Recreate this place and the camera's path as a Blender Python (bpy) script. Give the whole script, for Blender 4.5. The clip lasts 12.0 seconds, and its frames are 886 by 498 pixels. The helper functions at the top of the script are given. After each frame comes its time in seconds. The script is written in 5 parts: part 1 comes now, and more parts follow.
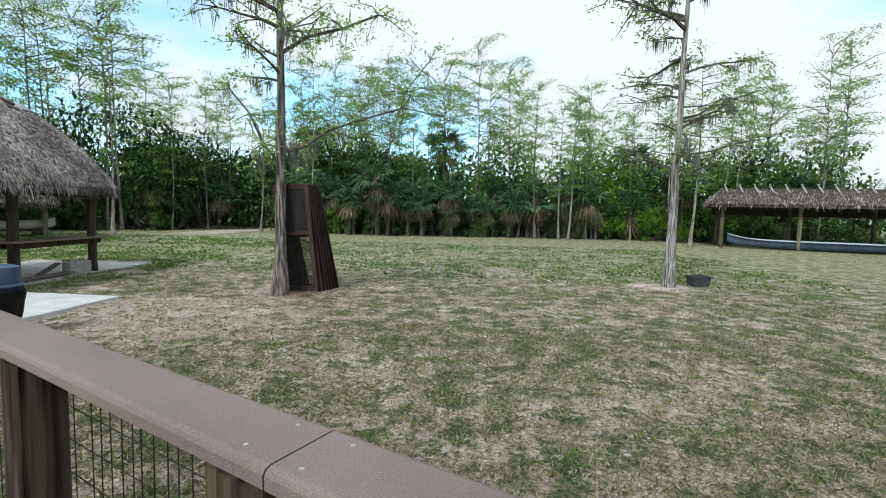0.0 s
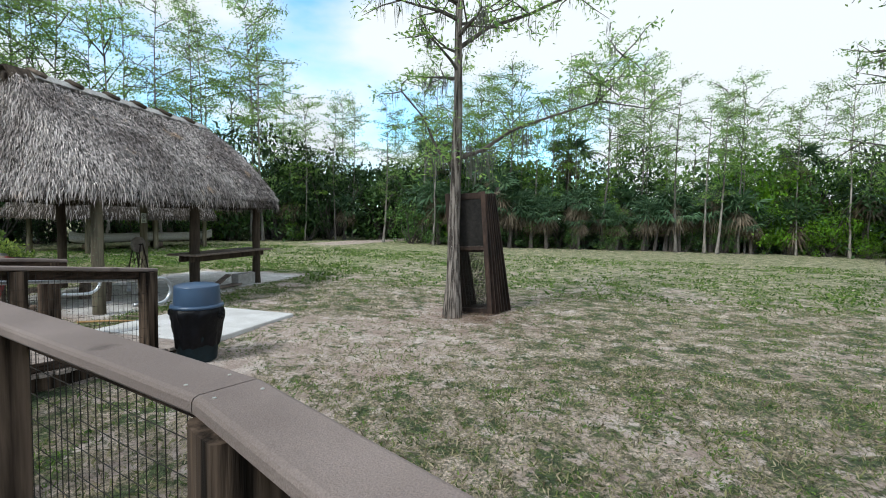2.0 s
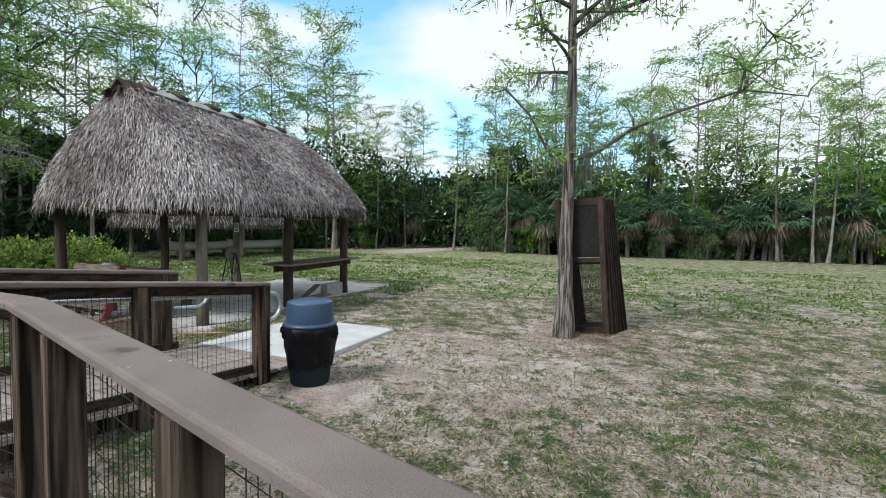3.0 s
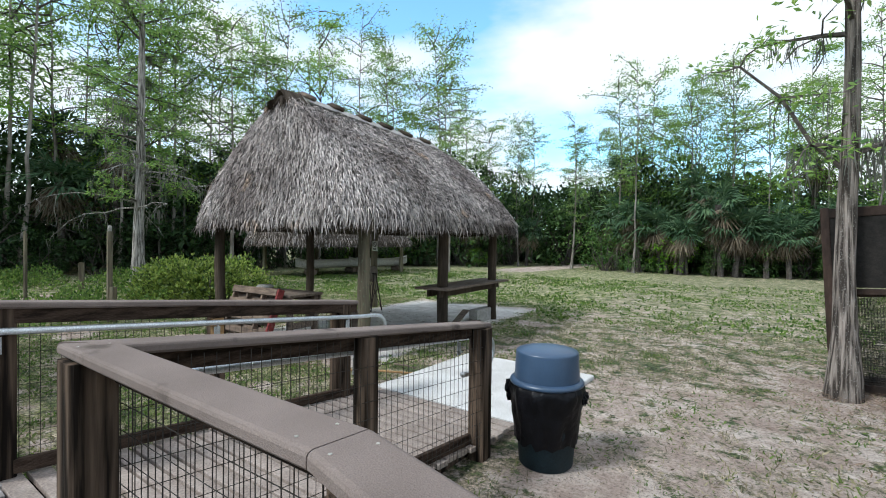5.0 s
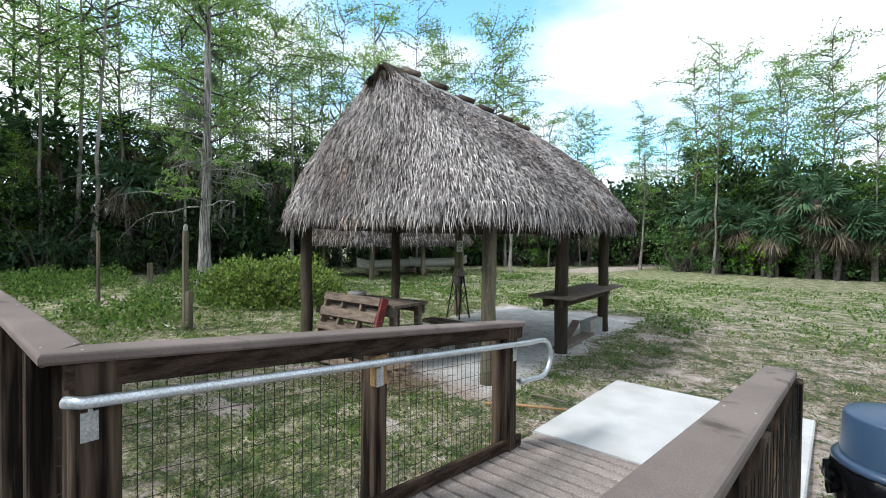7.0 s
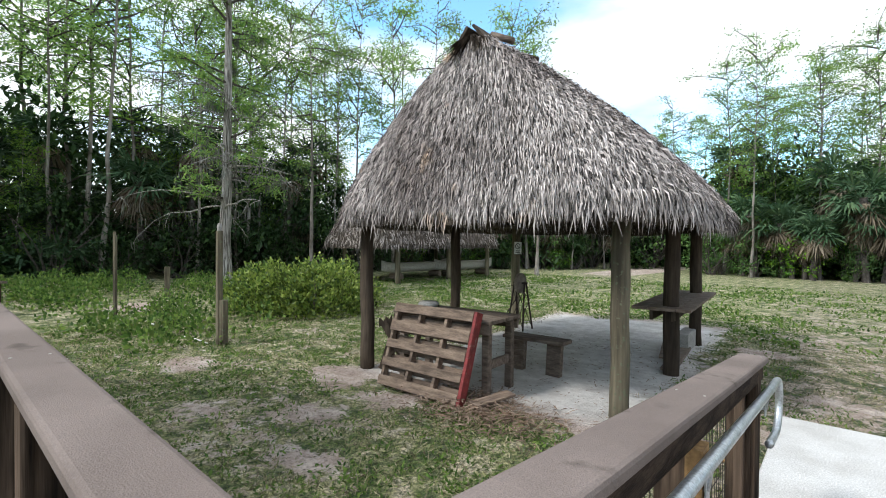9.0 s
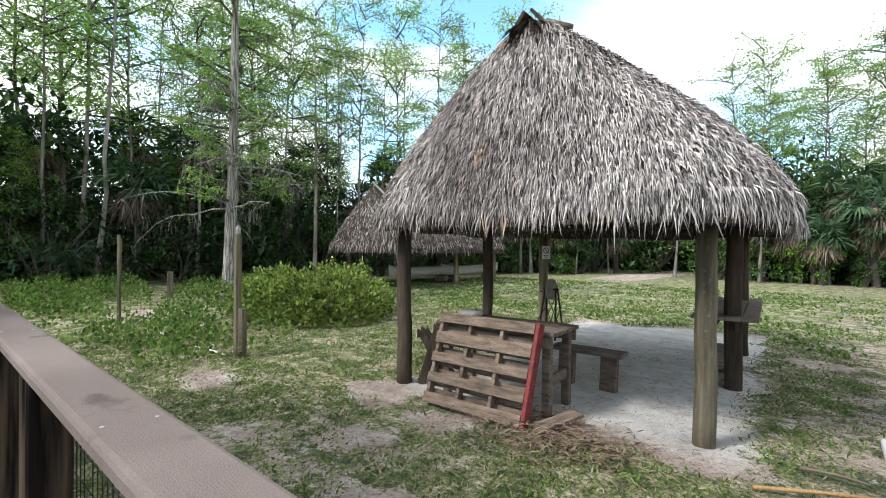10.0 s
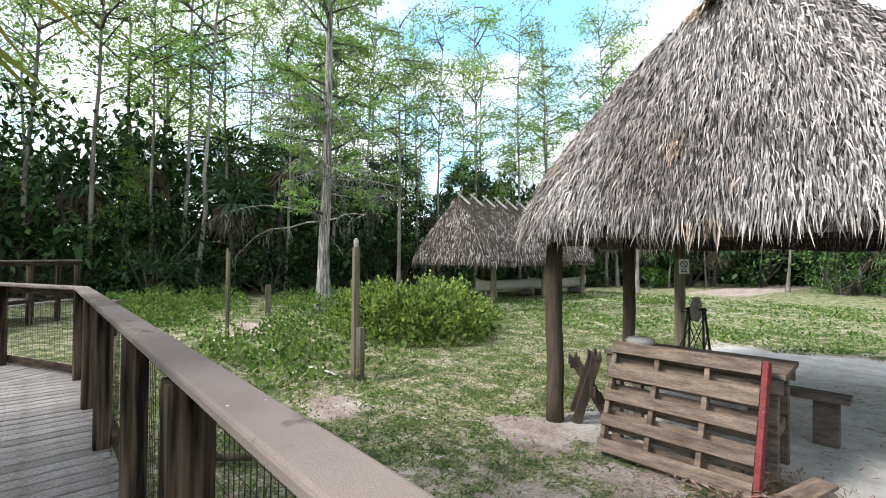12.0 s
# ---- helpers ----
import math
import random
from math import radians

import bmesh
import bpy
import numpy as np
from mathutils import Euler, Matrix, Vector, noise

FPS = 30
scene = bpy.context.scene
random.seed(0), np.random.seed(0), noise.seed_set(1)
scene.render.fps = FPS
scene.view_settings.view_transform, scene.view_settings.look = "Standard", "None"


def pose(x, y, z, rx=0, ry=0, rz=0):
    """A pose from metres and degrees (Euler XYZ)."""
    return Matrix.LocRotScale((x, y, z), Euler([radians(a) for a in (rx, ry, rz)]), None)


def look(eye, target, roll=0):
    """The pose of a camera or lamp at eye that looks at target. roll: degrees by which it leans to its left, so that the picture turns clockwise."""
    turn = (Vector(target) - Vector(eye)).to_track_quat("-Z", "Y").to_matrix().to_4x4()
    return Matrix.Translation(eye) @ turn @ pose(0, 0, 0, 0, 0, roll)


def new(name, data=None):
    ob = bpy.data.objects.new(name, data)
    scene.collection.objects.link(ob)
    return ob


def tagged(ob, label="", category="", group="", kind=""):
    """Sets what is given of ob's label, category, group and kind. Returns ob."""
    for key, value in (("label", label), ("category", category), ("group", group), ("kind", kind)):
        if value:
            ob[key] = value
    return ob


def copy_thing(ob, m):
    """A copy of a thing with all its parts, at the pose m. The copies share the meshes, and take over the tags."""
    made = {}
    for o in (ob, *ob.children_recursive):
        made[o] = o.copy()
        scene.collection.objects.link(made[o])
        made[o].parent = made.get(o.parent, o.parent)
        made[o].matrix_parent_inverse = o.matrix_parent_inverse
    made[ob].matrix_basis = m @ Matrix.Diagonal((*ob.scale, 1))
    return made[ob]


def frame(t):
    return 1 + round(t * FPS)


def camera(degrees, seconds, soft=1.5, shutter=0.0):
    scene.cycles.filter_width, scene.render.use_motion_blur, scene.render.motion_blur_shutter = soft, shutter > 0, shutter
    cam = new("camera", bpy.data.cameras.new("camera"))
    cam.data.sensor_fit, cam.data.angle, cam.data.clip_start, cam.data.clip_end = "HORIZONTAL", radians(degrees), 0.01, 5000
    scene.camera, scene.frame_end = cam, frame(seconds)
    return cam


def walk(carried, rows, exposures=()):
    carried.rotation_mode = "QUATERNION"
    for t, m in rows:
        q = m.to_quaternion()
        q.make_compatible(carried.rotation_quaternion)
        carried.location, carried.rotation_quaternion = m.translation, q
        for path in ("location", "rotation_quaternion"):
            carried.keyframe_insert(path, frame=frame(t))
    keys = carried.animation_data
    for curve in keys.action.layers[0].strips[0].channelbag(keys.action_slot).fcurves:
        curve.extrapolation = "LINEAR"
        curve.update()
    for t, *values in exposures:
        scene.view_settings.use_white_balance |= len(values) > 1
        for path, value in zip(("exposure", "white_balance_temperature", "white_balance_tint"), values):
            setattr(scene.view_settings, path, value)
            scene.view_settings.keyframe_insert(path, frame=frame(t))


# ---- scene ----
cam = camera(87.7, 12.0, soft=1.0)
METRES, EYE, TILT, LEAN, TURN = 10.5, 1.725, 0.0, -0.6, 4.3
ROWS = [
    (0.0, 0.0, 0.0, 0.0, 0.07, -4.52, -0.85),
    (0.5, -0.0384, 0.0285, -0.0003, 2.45, -3.94, -0.83),
    (1.0, -0.0783, 0.0541, 0.0006, 5.31, -3.98, -0.75),
    (1.5, -0.1181, 0.0818, 0.0003, 9.13, -3.54, -0.67),
    (2.0, -0.1617, 0.1081, 0.0006, 12.38, -3.35, -0.64),
    (2.5, -0.2058, 0.1287, 0.002, 16.36, -2.96, -0.51),
    (4.5, -0.3848, 0.2066, 0.0051, 28.25, -1.06, -0.29),
    (5.0, -0.4278, 0.2148, 0.0059, 31.46, -0.51, -0.22),
    (5.5, -0.4699, 0.2272, 0.006, 33.86, -0.67, -0.21),
    (6.0, -0.5132, 0.2355, 0.0058, 35.32, -0.87, -0.2),
    (6.5, -0.5523, 0.2414, 0.0081, 36.39, -0.85, -0.15),
    (8.5, -0.7028, 0.2783, 0.0083, 36.06, -0.28, -0.05),
    (9.0, -0.7416, 0.2738, 0.0073, 36.7, -0.43, -0.07),
    (9.5, -0.7795, 0.2735, 0.0058, 36.69, -0.26, -0.12),
    (10.0, -0.8177, 0.2736, 0.0074, 35.86, 0.1, -0.11),
    (10.5, -0.8506, 0.272, 0.0093, 35.7, 0.75, 0.01),
    (11.0, -0.8827, 0.275, 0.0092, 36.82, 1.23, -0.01),
    (11.5, -0.9118, 0.2793, 0.0106, 39.28, 1.55, -0.06),
    (12.0, -0.9349, 0.2719, 0.011, 43.73, 1.51, -0.04),
]
walk(cam, [(t, pose(0, 0, EYE, TILT, LEAN, TURN) @ pose(METRES * x, METRES * y, METRES * z, 90 + pitch, roll, yaw)) for t, x, y, z, yaw, pitch, roll in ROWS],
     [(0.0, -0.27, 6080, 5), (4.5, -0.20, 6000, 6), (5.5, -0.08, 5990, 6), (6.5, 0.03, 5990, 6), (8.5, 0.0, 6130, 7), (9.5, 0.12, 6250, 8), (10.5, 0.31, 6280, 8), (12.0, 0.46, 6300, 8)])

# ---------------------------------------------------------------- light
SUN_ELEV, SUN_AZ = 47.0, 207.0          # degrees; azimuth clockwise from +y, where the sun stands
world = bpy.data.worlds.new("sky_world")
scene.world = world
world.use_nodes = True
wn, wl = world.node_tree.nodes, world.node_tree.links
wn.clear()
w_out = wn.new("ShaderNodeOutputWorld")
w_bg = wn.new("ShaderNodeBackground")
w_sky = wn.new("ShaderNodeTexSky")
w_sky.sky_type = "NISHITA"
w_sky.sun_disc = False
w_sky.sun_elevation = radians(SUN_ELEV)
w_sky.sun_rotation = radians(SUN_AZ)
w_sky.dust_density = 0.4
w_sky.ozone_density = 2.5
w_co = wn.new("ShaderNodeTexCoord")
w_map = wn.new("ShaderNodeMapping")
w_map.inputs["Location"].default_value = (0.9, 0.4, 0.6)
w_map.inputs["Scale"].default_value = (1.0, 1.0, 2.6)
w_noise = wn.new("ShaderNodeTexNoise")
w_noise.inputs["Scale"].default_value = 1.7
w_noise.inputs["Detail"].default_value = 7
w_noise.inputs["Roughness"].default_value = 0.5
w_ramp = wn.new("ShaderNodeValToRGB")
w_ramp.color_ramp.elements[0].position = 0.33
w_ramp.color_ramp.elements[1].position = 0.47
w_mix = wn.new("ShaderNodeMixRGB")
w_mix.inputs[2].default_value = (10.4, 10.5, 10.6, 1)      # lit cloud, in the sky's own units
w_gain = wn.new("ShaderNodeMixRGB")
w_gain.blend_type = "MULTIPLY"
w_gain.inputs[0].default_value = 1.0
w_gain.inputs[2].default_value = (2.9, 3.6, 3.5, 1)
wl.new(w_co.outputs["Generated"], w_map.inputs["Vector"])
wl.new(w_map.outputs["Vector"], w_noise.inputs["Vector"])
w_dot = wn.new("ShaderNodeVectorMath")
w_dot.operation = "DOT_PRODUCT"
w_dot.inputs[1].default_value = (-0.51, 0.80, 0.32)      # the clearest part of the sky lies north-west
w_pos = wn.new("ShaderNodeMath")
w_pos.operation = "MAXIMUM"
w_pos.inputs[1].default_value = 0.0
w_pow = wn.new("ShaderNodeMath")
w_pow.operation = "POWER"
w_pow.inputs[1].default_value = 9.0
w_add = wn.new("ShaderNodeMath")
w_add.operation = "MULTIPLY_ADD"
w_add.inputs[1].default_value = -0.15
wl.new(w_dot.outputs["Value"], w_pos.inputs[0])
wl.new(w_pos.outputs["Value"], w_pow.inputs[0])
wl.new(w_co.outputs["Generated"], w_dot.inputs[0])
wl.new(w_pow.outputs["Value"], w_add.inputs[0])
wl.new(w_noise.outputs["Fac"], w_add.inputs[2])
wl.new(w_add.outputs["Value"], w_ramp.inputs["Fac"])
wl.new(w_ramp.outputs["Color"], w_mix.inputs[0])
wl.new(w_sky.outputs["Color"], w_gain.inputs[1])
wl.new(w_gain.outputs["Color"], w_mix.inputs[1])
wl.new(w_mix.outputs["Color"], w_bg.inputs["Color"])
w_bg.inputs["Strength"].default_value = 0.115
wl.new(w_bg.outputs["Background"], w_out.inputs["Surface"])

sun_data = bpy.data.lights.new("sun", "SUN")
sun_data.energy = 3.7
sun_data.angle = radians(11)
sun_data.color = (1.0, 0.95, 0.88)
sun = new("sun", sun_data)
az, el = radians(SUN_AZ), radians(SUN_ELEV)
sun.matrix_basis = look((40 * math.sin(az) * math.cos(el), 40 * math.cos(az) * math.cos(el), 40 * math.sin(el)), (0, 0, 0))
scene.view_settings.exposure = 0.0


# ---------------------------------------------------------------- materials
def rgb(c, k=1.0):
    return (c[0] * k, c[1] * k, c[2] * k, 1)


def surface(name, light, dark, scale=6.0, stretch=(1, 1, 1), rough=0.8, bump=0.3, fine=60.0, third=None, third_at=0.62,
            vary=0.0, metal=0.0, space="Object", island=False, grain=0.28, spec=0.3, hard=0.16):
    """A worn surface: two colours by a broad noise, fine grain in value, bump, and an optional third colour in patches."""
    m = bpy.data.materials.new(name)
    m.use_nodes = True
    n, l = m.node_tree.nodes, m.node_tree.links
    bs = n["Principled BSDF"]
    co = n.new("ShaderNodeTexCoord")
    mp = n.new("ShaderNodeMapping")
    mp.inputs["Scale"].default_value = stretch
    l.new(co.outputs[space], mp.inputs["Vector"])
    big = n.new("ShaderNodeTexNoise")
    big.inputs["Scale"].default_value = scale
    big.inputs["Detail"].default_value = 6
    l.new(mp.outputs["Vector"], big.inputs["Vector"])
    sml = n.new("ShaderNodeTexNoise")
    sml.inputs["Scale"].default_value = fine
    sml.inputs["Detail"].default_value = 4
    l.new(mp.outputs["Vector"], sml.inputs["Vector"])
    rp = n.new("ShaderNodeValToRGB")
    rp.color_ramp.elements[0].position, rp.color_ramp.elements[0].color = 0.5 - hard, rgb(dark)
    rp.color_ramp.elements[1].position, rp.color_ramp.elements[1].color = 0.5 + hard, rgb(light)
    l.new(big.outputs["Fac"], rp.inputs["Fac"])
    col = rp.outputs["Color"]
    if third:
        t3 = n.new("ShaderNodeTexNoise")
        t3.inputs["Scale"].default_value = scale * 2.7
        t3.inputs["Detail"].default_value = 5
        l.new(co.outputs[space], t3.inputs["Vector"])
        r3 = n.new("ShaderNodeValToRGB")
        r3.color_ramp.elements[0].position, r3.color_ramp.elements[1].position = third_at, third_at + 0.08
        l.new(t3.outputs["Fac"], r3.inputs["Fac"])
        mx = n.new("ShaderNodeMixRGB")
        mx.inputs[2].default_value = rgb(third)
        l.new(r3.outputs["Color"], mx.inputs[0])
        l.new(col, mx.inputs[1])
        col = mx.outputs["Color"]
    hsv = n.new("ShaderNodeHueSaturation")
    mul = n.new("ShaderNodeMapRange")
    mul.inputs["From Min"].default_value, mul.inputs["From Max"].default_value = 0.3, 0.7
    mul.inputs["To Min"].default_value, mul.inputs["To Max"].default_value = 1 - grain, 1 + grain
    l.new(sml.outputs["Fac"], mul.inputs["Value"])
    val = mul.outputs["Result"]
    if vary:
        if island:
            src = n.new("ShaderNodeNewGeometry").outputs["Random Per Island"]
        else:
            src = n.new("ShaderNodeObjectInfo").outputs["Random"]
        vr = n.new("ShaderNodeMapRange")
        vr.inputs["To Min"].default_value, vr.inputs["To Max"].default_value = 1 - vary, 1 + vary
        l.new(src, vr.inputs["Value"])
        mm = n.new("ShaderNodeMath")
        mm.operation = "MULTIPLY"
        l.new(val, mm.inputs[0])
        l.new(vr.outputs["Result"], mm.inputs[1])
        val = mm.outputs["Value"]
    l.new(val, hsv.inputs["Value"])
    l.new(col, hsv.inputs["Color"])
    l.new(hsv.outputs["Color"], bs.inputs["Base Color"])
    bs.inputs["Roughness"].default_value = rough
    bs.inputs["Metallic"].default_value = metal
    bs.inputs["Specular IOR Level"].default_value = spec
    bp = n.new("ShaderNodeBump")
    bp.inputs["Strength"].default_value = bump
    bp.inputs["Distance"].default_value = 0.01
    l.new(sml.outputs["Fac"], bp.inputs["Height"])
    l.new(bp.outputs["Normal"], bs.inputs["Normal"])
    return m


def leafy(name, ramp, trans=0.35, rough=0.55, vary=0.15):
    """Leaves: colour by the random number of each leaf (island) and of the whole plant, with light shining through."""
    m = bpy.data.materials.new(name)
    m.use_nodes = True
    n, l = m.node_tree.nodes, m.node_tree.links
    bs, out = n["Principled BSDF"], n["Material Output"]
    geo = n.new("ShaderNodeNewGeometry")
    rp = n.new("ShaderNodeValToRGB")
    els = rp.color_ramp.elements
    els[0].position, els[0].color = 0.0, rgb(ramp[0])
    els[1].position, els[1].color = 1.0, rgb(ramp[-1])
    for i, c in enumerate(ramp[1:-1]):
        e = els.new((i + 1) / (len(ramp) - 1))
        e.color = rgb(c)
    l.new(geo.outputs["Random Per Island"], rp.inputs["Fac"])
    oi = n.new("ShaderNodeObjectInfo")
    vr = n.new("ShaderNodeMapRange")
    vr.inputs["To Min"].default_value, vr.inputs["To Max"].default_value = 1 - vary, 1 + vary
    l.new(oi.outputs["Random"], vr.inputs["Value"])
    hs = n.new("ShaderNodeHueSaturation")
    l.new(vr.outputs["Result"], hs.inputs["Value"])
    l.new(rp.outputs["Color"], hs.inputs["Color"])
    l.new(hs.outputs["Color"], bs.inputs["Base Color"])
    bs.inputs["Roughness"].default_value = rough
    bs.inputs["Specular IOR Level"].default_value = 0.22
    tr = n.new("ShaderNodeBsdfTranslucent")
    l.new(hs.outputs["Color"], tr.inputs["Color"])
    mx = n.new("ShaderNodeMixShader")
    mx.inputs[0].default_value = trans
    l.new(bs.outputs["BSDF"], mx.inputs[1])
    l.new(tr.outputs["BSDF"], mx.inputs[2])
    l.new(mx.outputs["Shader"], out.inputs["Surface"])
    return m


M_CAP = surface("brown_rail_paint", (0.215, 0.173, 0.156), (0.155, 0.123, 0.110), 2.0, rough=0.75, bump=0.35, fine=300, third=(0.085, 0.066, 0.057), third_at=0.62, grain=0.22, hard=0.11)
M_POST = surface("weathered_post_wood", (0.115, 0.082, 0.060), (0.012, 0.009, 0.007), 19.0, (1, 1, 0.06), 0.9, 1.0, 45, vary=0.25, spec=0.1, hard=0.10)
M_BEAM = surface("brown_board_wood", (0.062, 0.042, 0.031), (0.018, 0.012, 0.009), 5.0, (1, 1, 6), 0.85, 0.7, 40, vary=0.15, spec=0.12, hard=0.11)
M_DECK = surface("grey_deck_board", (0.28, 0.258, 0.25), (0.165, 0.148, 0.142), 5.0, (1, 1, 1), 0.85, 0.7, 45, third=(0.14, 0.12, 0.11), third_at=0.66, vary=0.18)
M_RAMP = surface("pale_ramp_board", (0.33, 0.28, 0.25), (0.22, 0.18, 0.16), 6.0, (1, 1, 1), 0.85, 0.5, 60, vary=0.10)
M_WIRE = surface("dark_wire", (0.05, 0.045, 0.04), (0.03, 0.026, 0.022), 20, rough=0.6, bump=0.1, metal=0.3)
M_SCREW = surface("pale_screw_head", (0.55, 0.54, 0.50), (0.38, 0.37, 0.34), 300, rough=0.4, bump=0.1, metal=0.6)
M_PIPE = surface("galvanised_pipe", (0.62, 0.65, 0.68), (0.50, 0.53, 0.56), 14, rough=0.38, bump=0.08, fine=120, metal=0.75)
M_SLAB = surface("pale_concrete", (0.56, 0.555, 0.55), (0.45, 0.44, 0.43), 3, rough=0.85, bump=0.25, fine=90)
M_LOG = surface("round_pole_wood", (0.19, 0.165, 0.115), (0.075, 0.062, 0.042), 9.0, (1, 1, 0.08), 0.85, 0.7, 35, third=(0.13, 0.14, 0.09), third_at=0.58, vary=0.25)
M_DARKPOLE = surface("dark_pole_wood", (0.085, 0.066, 0.05), (0.036, 0.028, 0.022), 6.0, (1, 1, 0.12), 0.85, 0.6, 35, vary=0.15, spec=0.12)
M_THATCH = surface("palm_thatch", (0.44, 0.40, 0.385), (0.20, 0.172, 0.163), 0.9, (1, 1, 1), 0.9, 0.3, 22, third=(0.46, 0.34, 0.25), third_at=0.66, vary=0.96, island=True, spec=0.2)
# Near-black thatch colour: shade between strips and under the roof is painted in.
M_THATCH_SHADE = surface("shaded_thatch", (0.07, 0.055, 0.042), (0.03, 0.024, 0.019), 8, rough=0.95, bump=0.6)
M_PALLET = surface("pallet_wood", (0.23, 0.17, 0.128), (0.10, 0.072, 0.055), 4.0, (1, 6, 6), 0.85, 0.6, 30, vary=0.18)
M_RED = surface("faded_red_paint", (0.23, 0.036, 0.036), (0.12, 0.026, 0.025), 8.0, rough=0.7, bump=0.4, third=(0.22, 0.14, 0.11), third_at=0.62)
M_OLDWOOD = surface("old_grey_wood", (0.20, 0.158, 0.128), (0.085, 0.065, 0.052), 5.0, (1, 5, 5), 0.88, 0.7, 30, vary=0.2)
M_DARKWOOD = surface("dark_stained_wood", (0.055, 0.034, 0.026), (0.016, 0.011, 0.009), 6.0, (1, 1, 0.3), 0.75, 0.5, 30, vary=0.3)
M_BARK = surface("cypress_bark", (0.27, 0.232, 0.205), (0.04, 0.032, 0.027), 32.0, (1, 1, 0.055), 0.95, 1.0, 60, third=(0.36, 0.35, 0.33), third_at=0.60, vary=0.15, hard=0.09)
M_PALEBARK = surface("pale_grey_bark", (0.37, 0.35, 0.325), (0.08, 0.07, 0.06), 30.0, (1, 1, 0.055), 0.95, 1.0, 60, third=(0.44, 0.44, 0.42), third_at=0.60, hard=0.10)
M_TWIG = surface("twig_bark", (0.12, 0.105, 0.095), (0.05, 0.042, 0.037), 10, rough=0.95, bump=0.3)
M_FARBARK = surface("far_cypress_bark", (0.30, 0.275, 0.25), (0.11, 0.095, 0.08), 3.0, (1, 1, 0.3), 0.95, 0.5, 14, vary=0.35)
M_CYP = leafy("cypress_needles", [(0.12, 0.23, 0.06), (0.23, 0.38, 0.095), (0.36, 0.51, 0.135), (0.145, 0.28, 0.12)], 0.6, vary=0.25)
M_CYPB = leafy("yellow_green_needles", [(0.17, 0.32, 0.05), (0.29, 0.46, 0.075), (0.13, 0.26, 0.055)], 0.58, vary=0.2)
# These near-black greens carry the shade inside the wood.
M_SHRUB_SHADED = leafy("shaded_broad_leaves", [(0.013, 0.032, 0.010), (0.027, 0.058, 0.016), (0.018, 0.042, 0.013), (0.070, 0.125, 0.032)], 0.2, 0.5, vary=0.35)
# Lit copy of the shrub leaves: sun on the edge is in the colour.
M_SHRUB_LIT = leafy("lit_green_leaves", [(0.035, 0.085, 0.025), (0.09, 0.17, 0.045), (0.055, 0.115, 0.033), (0.17, 0.27, 0.07)], 0.4, 0.5, vary=0.3)
M_SHRUBB = leafy("bright_broad_leaves", [(0.08, 0.20, 0.015), (0.16, 0.31, 0.02), (0.07, 0.17, 0.02)], 0.4, 0.4, vary=0.2)
M_PALM = leafy("palm_fronds", [(0.03, 0.065, 0.035), (0.085, 0.15, 0.08), (0.045, 0.095, 0.045), (0.14, 0.21, 0.10)], 0.2, 0.45, vary=0.2)
M_YPALM = leafy("yellowing_fronds", [(0.22, 0.24, 0.05), (0.10, 0.15, 0.045), (0.36, 0.29, 0.06), (0.16, 0.20, 0.05)], 0.4, 0.5, vary=0.1)
M_DEAD = leafy("dead_fronds", [(0.15, 0.12, 0.085), (0.30, 0.25, 0.185), (0.08, 0.062, 0.045), (0.22, 0.17, 0.11)], 0.2, 0.8, vary=0.25)
M_MOSS = leafy("hanging_moss", [(0.15, 0.155, 0.135), (0.22, 0.225, 0.195), (0.09, 0.092, 0.08)], 0.55, 0.9, vary=0.1)
M_BUSH = leafy("garden_bush_leaves", [(0.05, 0.095, 0.025), (0.17, 0.26, 0.05), (0.37, 0.45, 0.10), (0.028, 0.055, 0.018), (0.26, 0.35, 0.07)], 0.35, 0.4, vary=0.1)
M_GRASS = leafy("grass_blades", [(0.05, 0.075, 0.02), (0.12, 0.16, 0.045), (0.26, 0.25, 0.12), (0.46, 0.40, 0.27), (0.10, 0.08, 0.05), (0.38, 0.32, 0.22)], 0.3, 0.7, vary=0.0)
M_WEED = leafy("green_weeds", [(0.035, 0.08, 0.018), (0.105, 0.195, 0.038), (0.22, 0.32, 0.07), (0.07, 0.14, 0.03), (0.17, 0.21, 0.065)], 0.4, 0.6, vary=0.0)
M_LITTER = leafy("dry_litter", [(0.20, 0.13, 0.09), (0.32, 0.24, 0.18), (0.12, 0.08, 0.06)], 0.1, 0.9, vary=0.0)
M_CANLID = surface("blue_grey_plastic", (0.042, 0.077, 0.14), (0.034, 0.062, 0.112), 4, rough=0.36, bump=0.06, fine=80, grain=0.05, spec=0.5)
M_CANBODY = surface("dark_teal_plastic", (0.011, 0.023, 0.03), (0.007, 0.016, 0.021), 6, spec=0.2, rough=0.55, bump=0.1, fine=80)
M_BAG = surface("black_bin_bag", (0.006, 0.006, 0.008), (0.003, 0.003, 0.004), 12, rough=0.42, bump=0.8, fine=22, spec=0.16)
M_CANOE = surface("grey_canoe_wood", (0.42, 0.41, 0.39), (0.27, 0.26, 0.245), 3, (1, 6, 6), 0.8, 0.4, 30, vary=0.1)
M_BLUECANOE = surface("blue_grey_canoe_paint", (0.085, 0.11, 0.16), (0.055, 0.07, 0.105), 3, rough=0.55, bump=0.2)
M_CANOERIM = surface("pale_canoe_rim", (0.45, 0.52, 0.60), (0.36, 0.42, 0.50), 4, rough=0.5, bump=0.1)
M_SIGN = surface("white_sign_plate", (0.75, 0.75, 0.72), (0.62, 0.62, 0.59), 8, rough=0.5, bump=0.05)
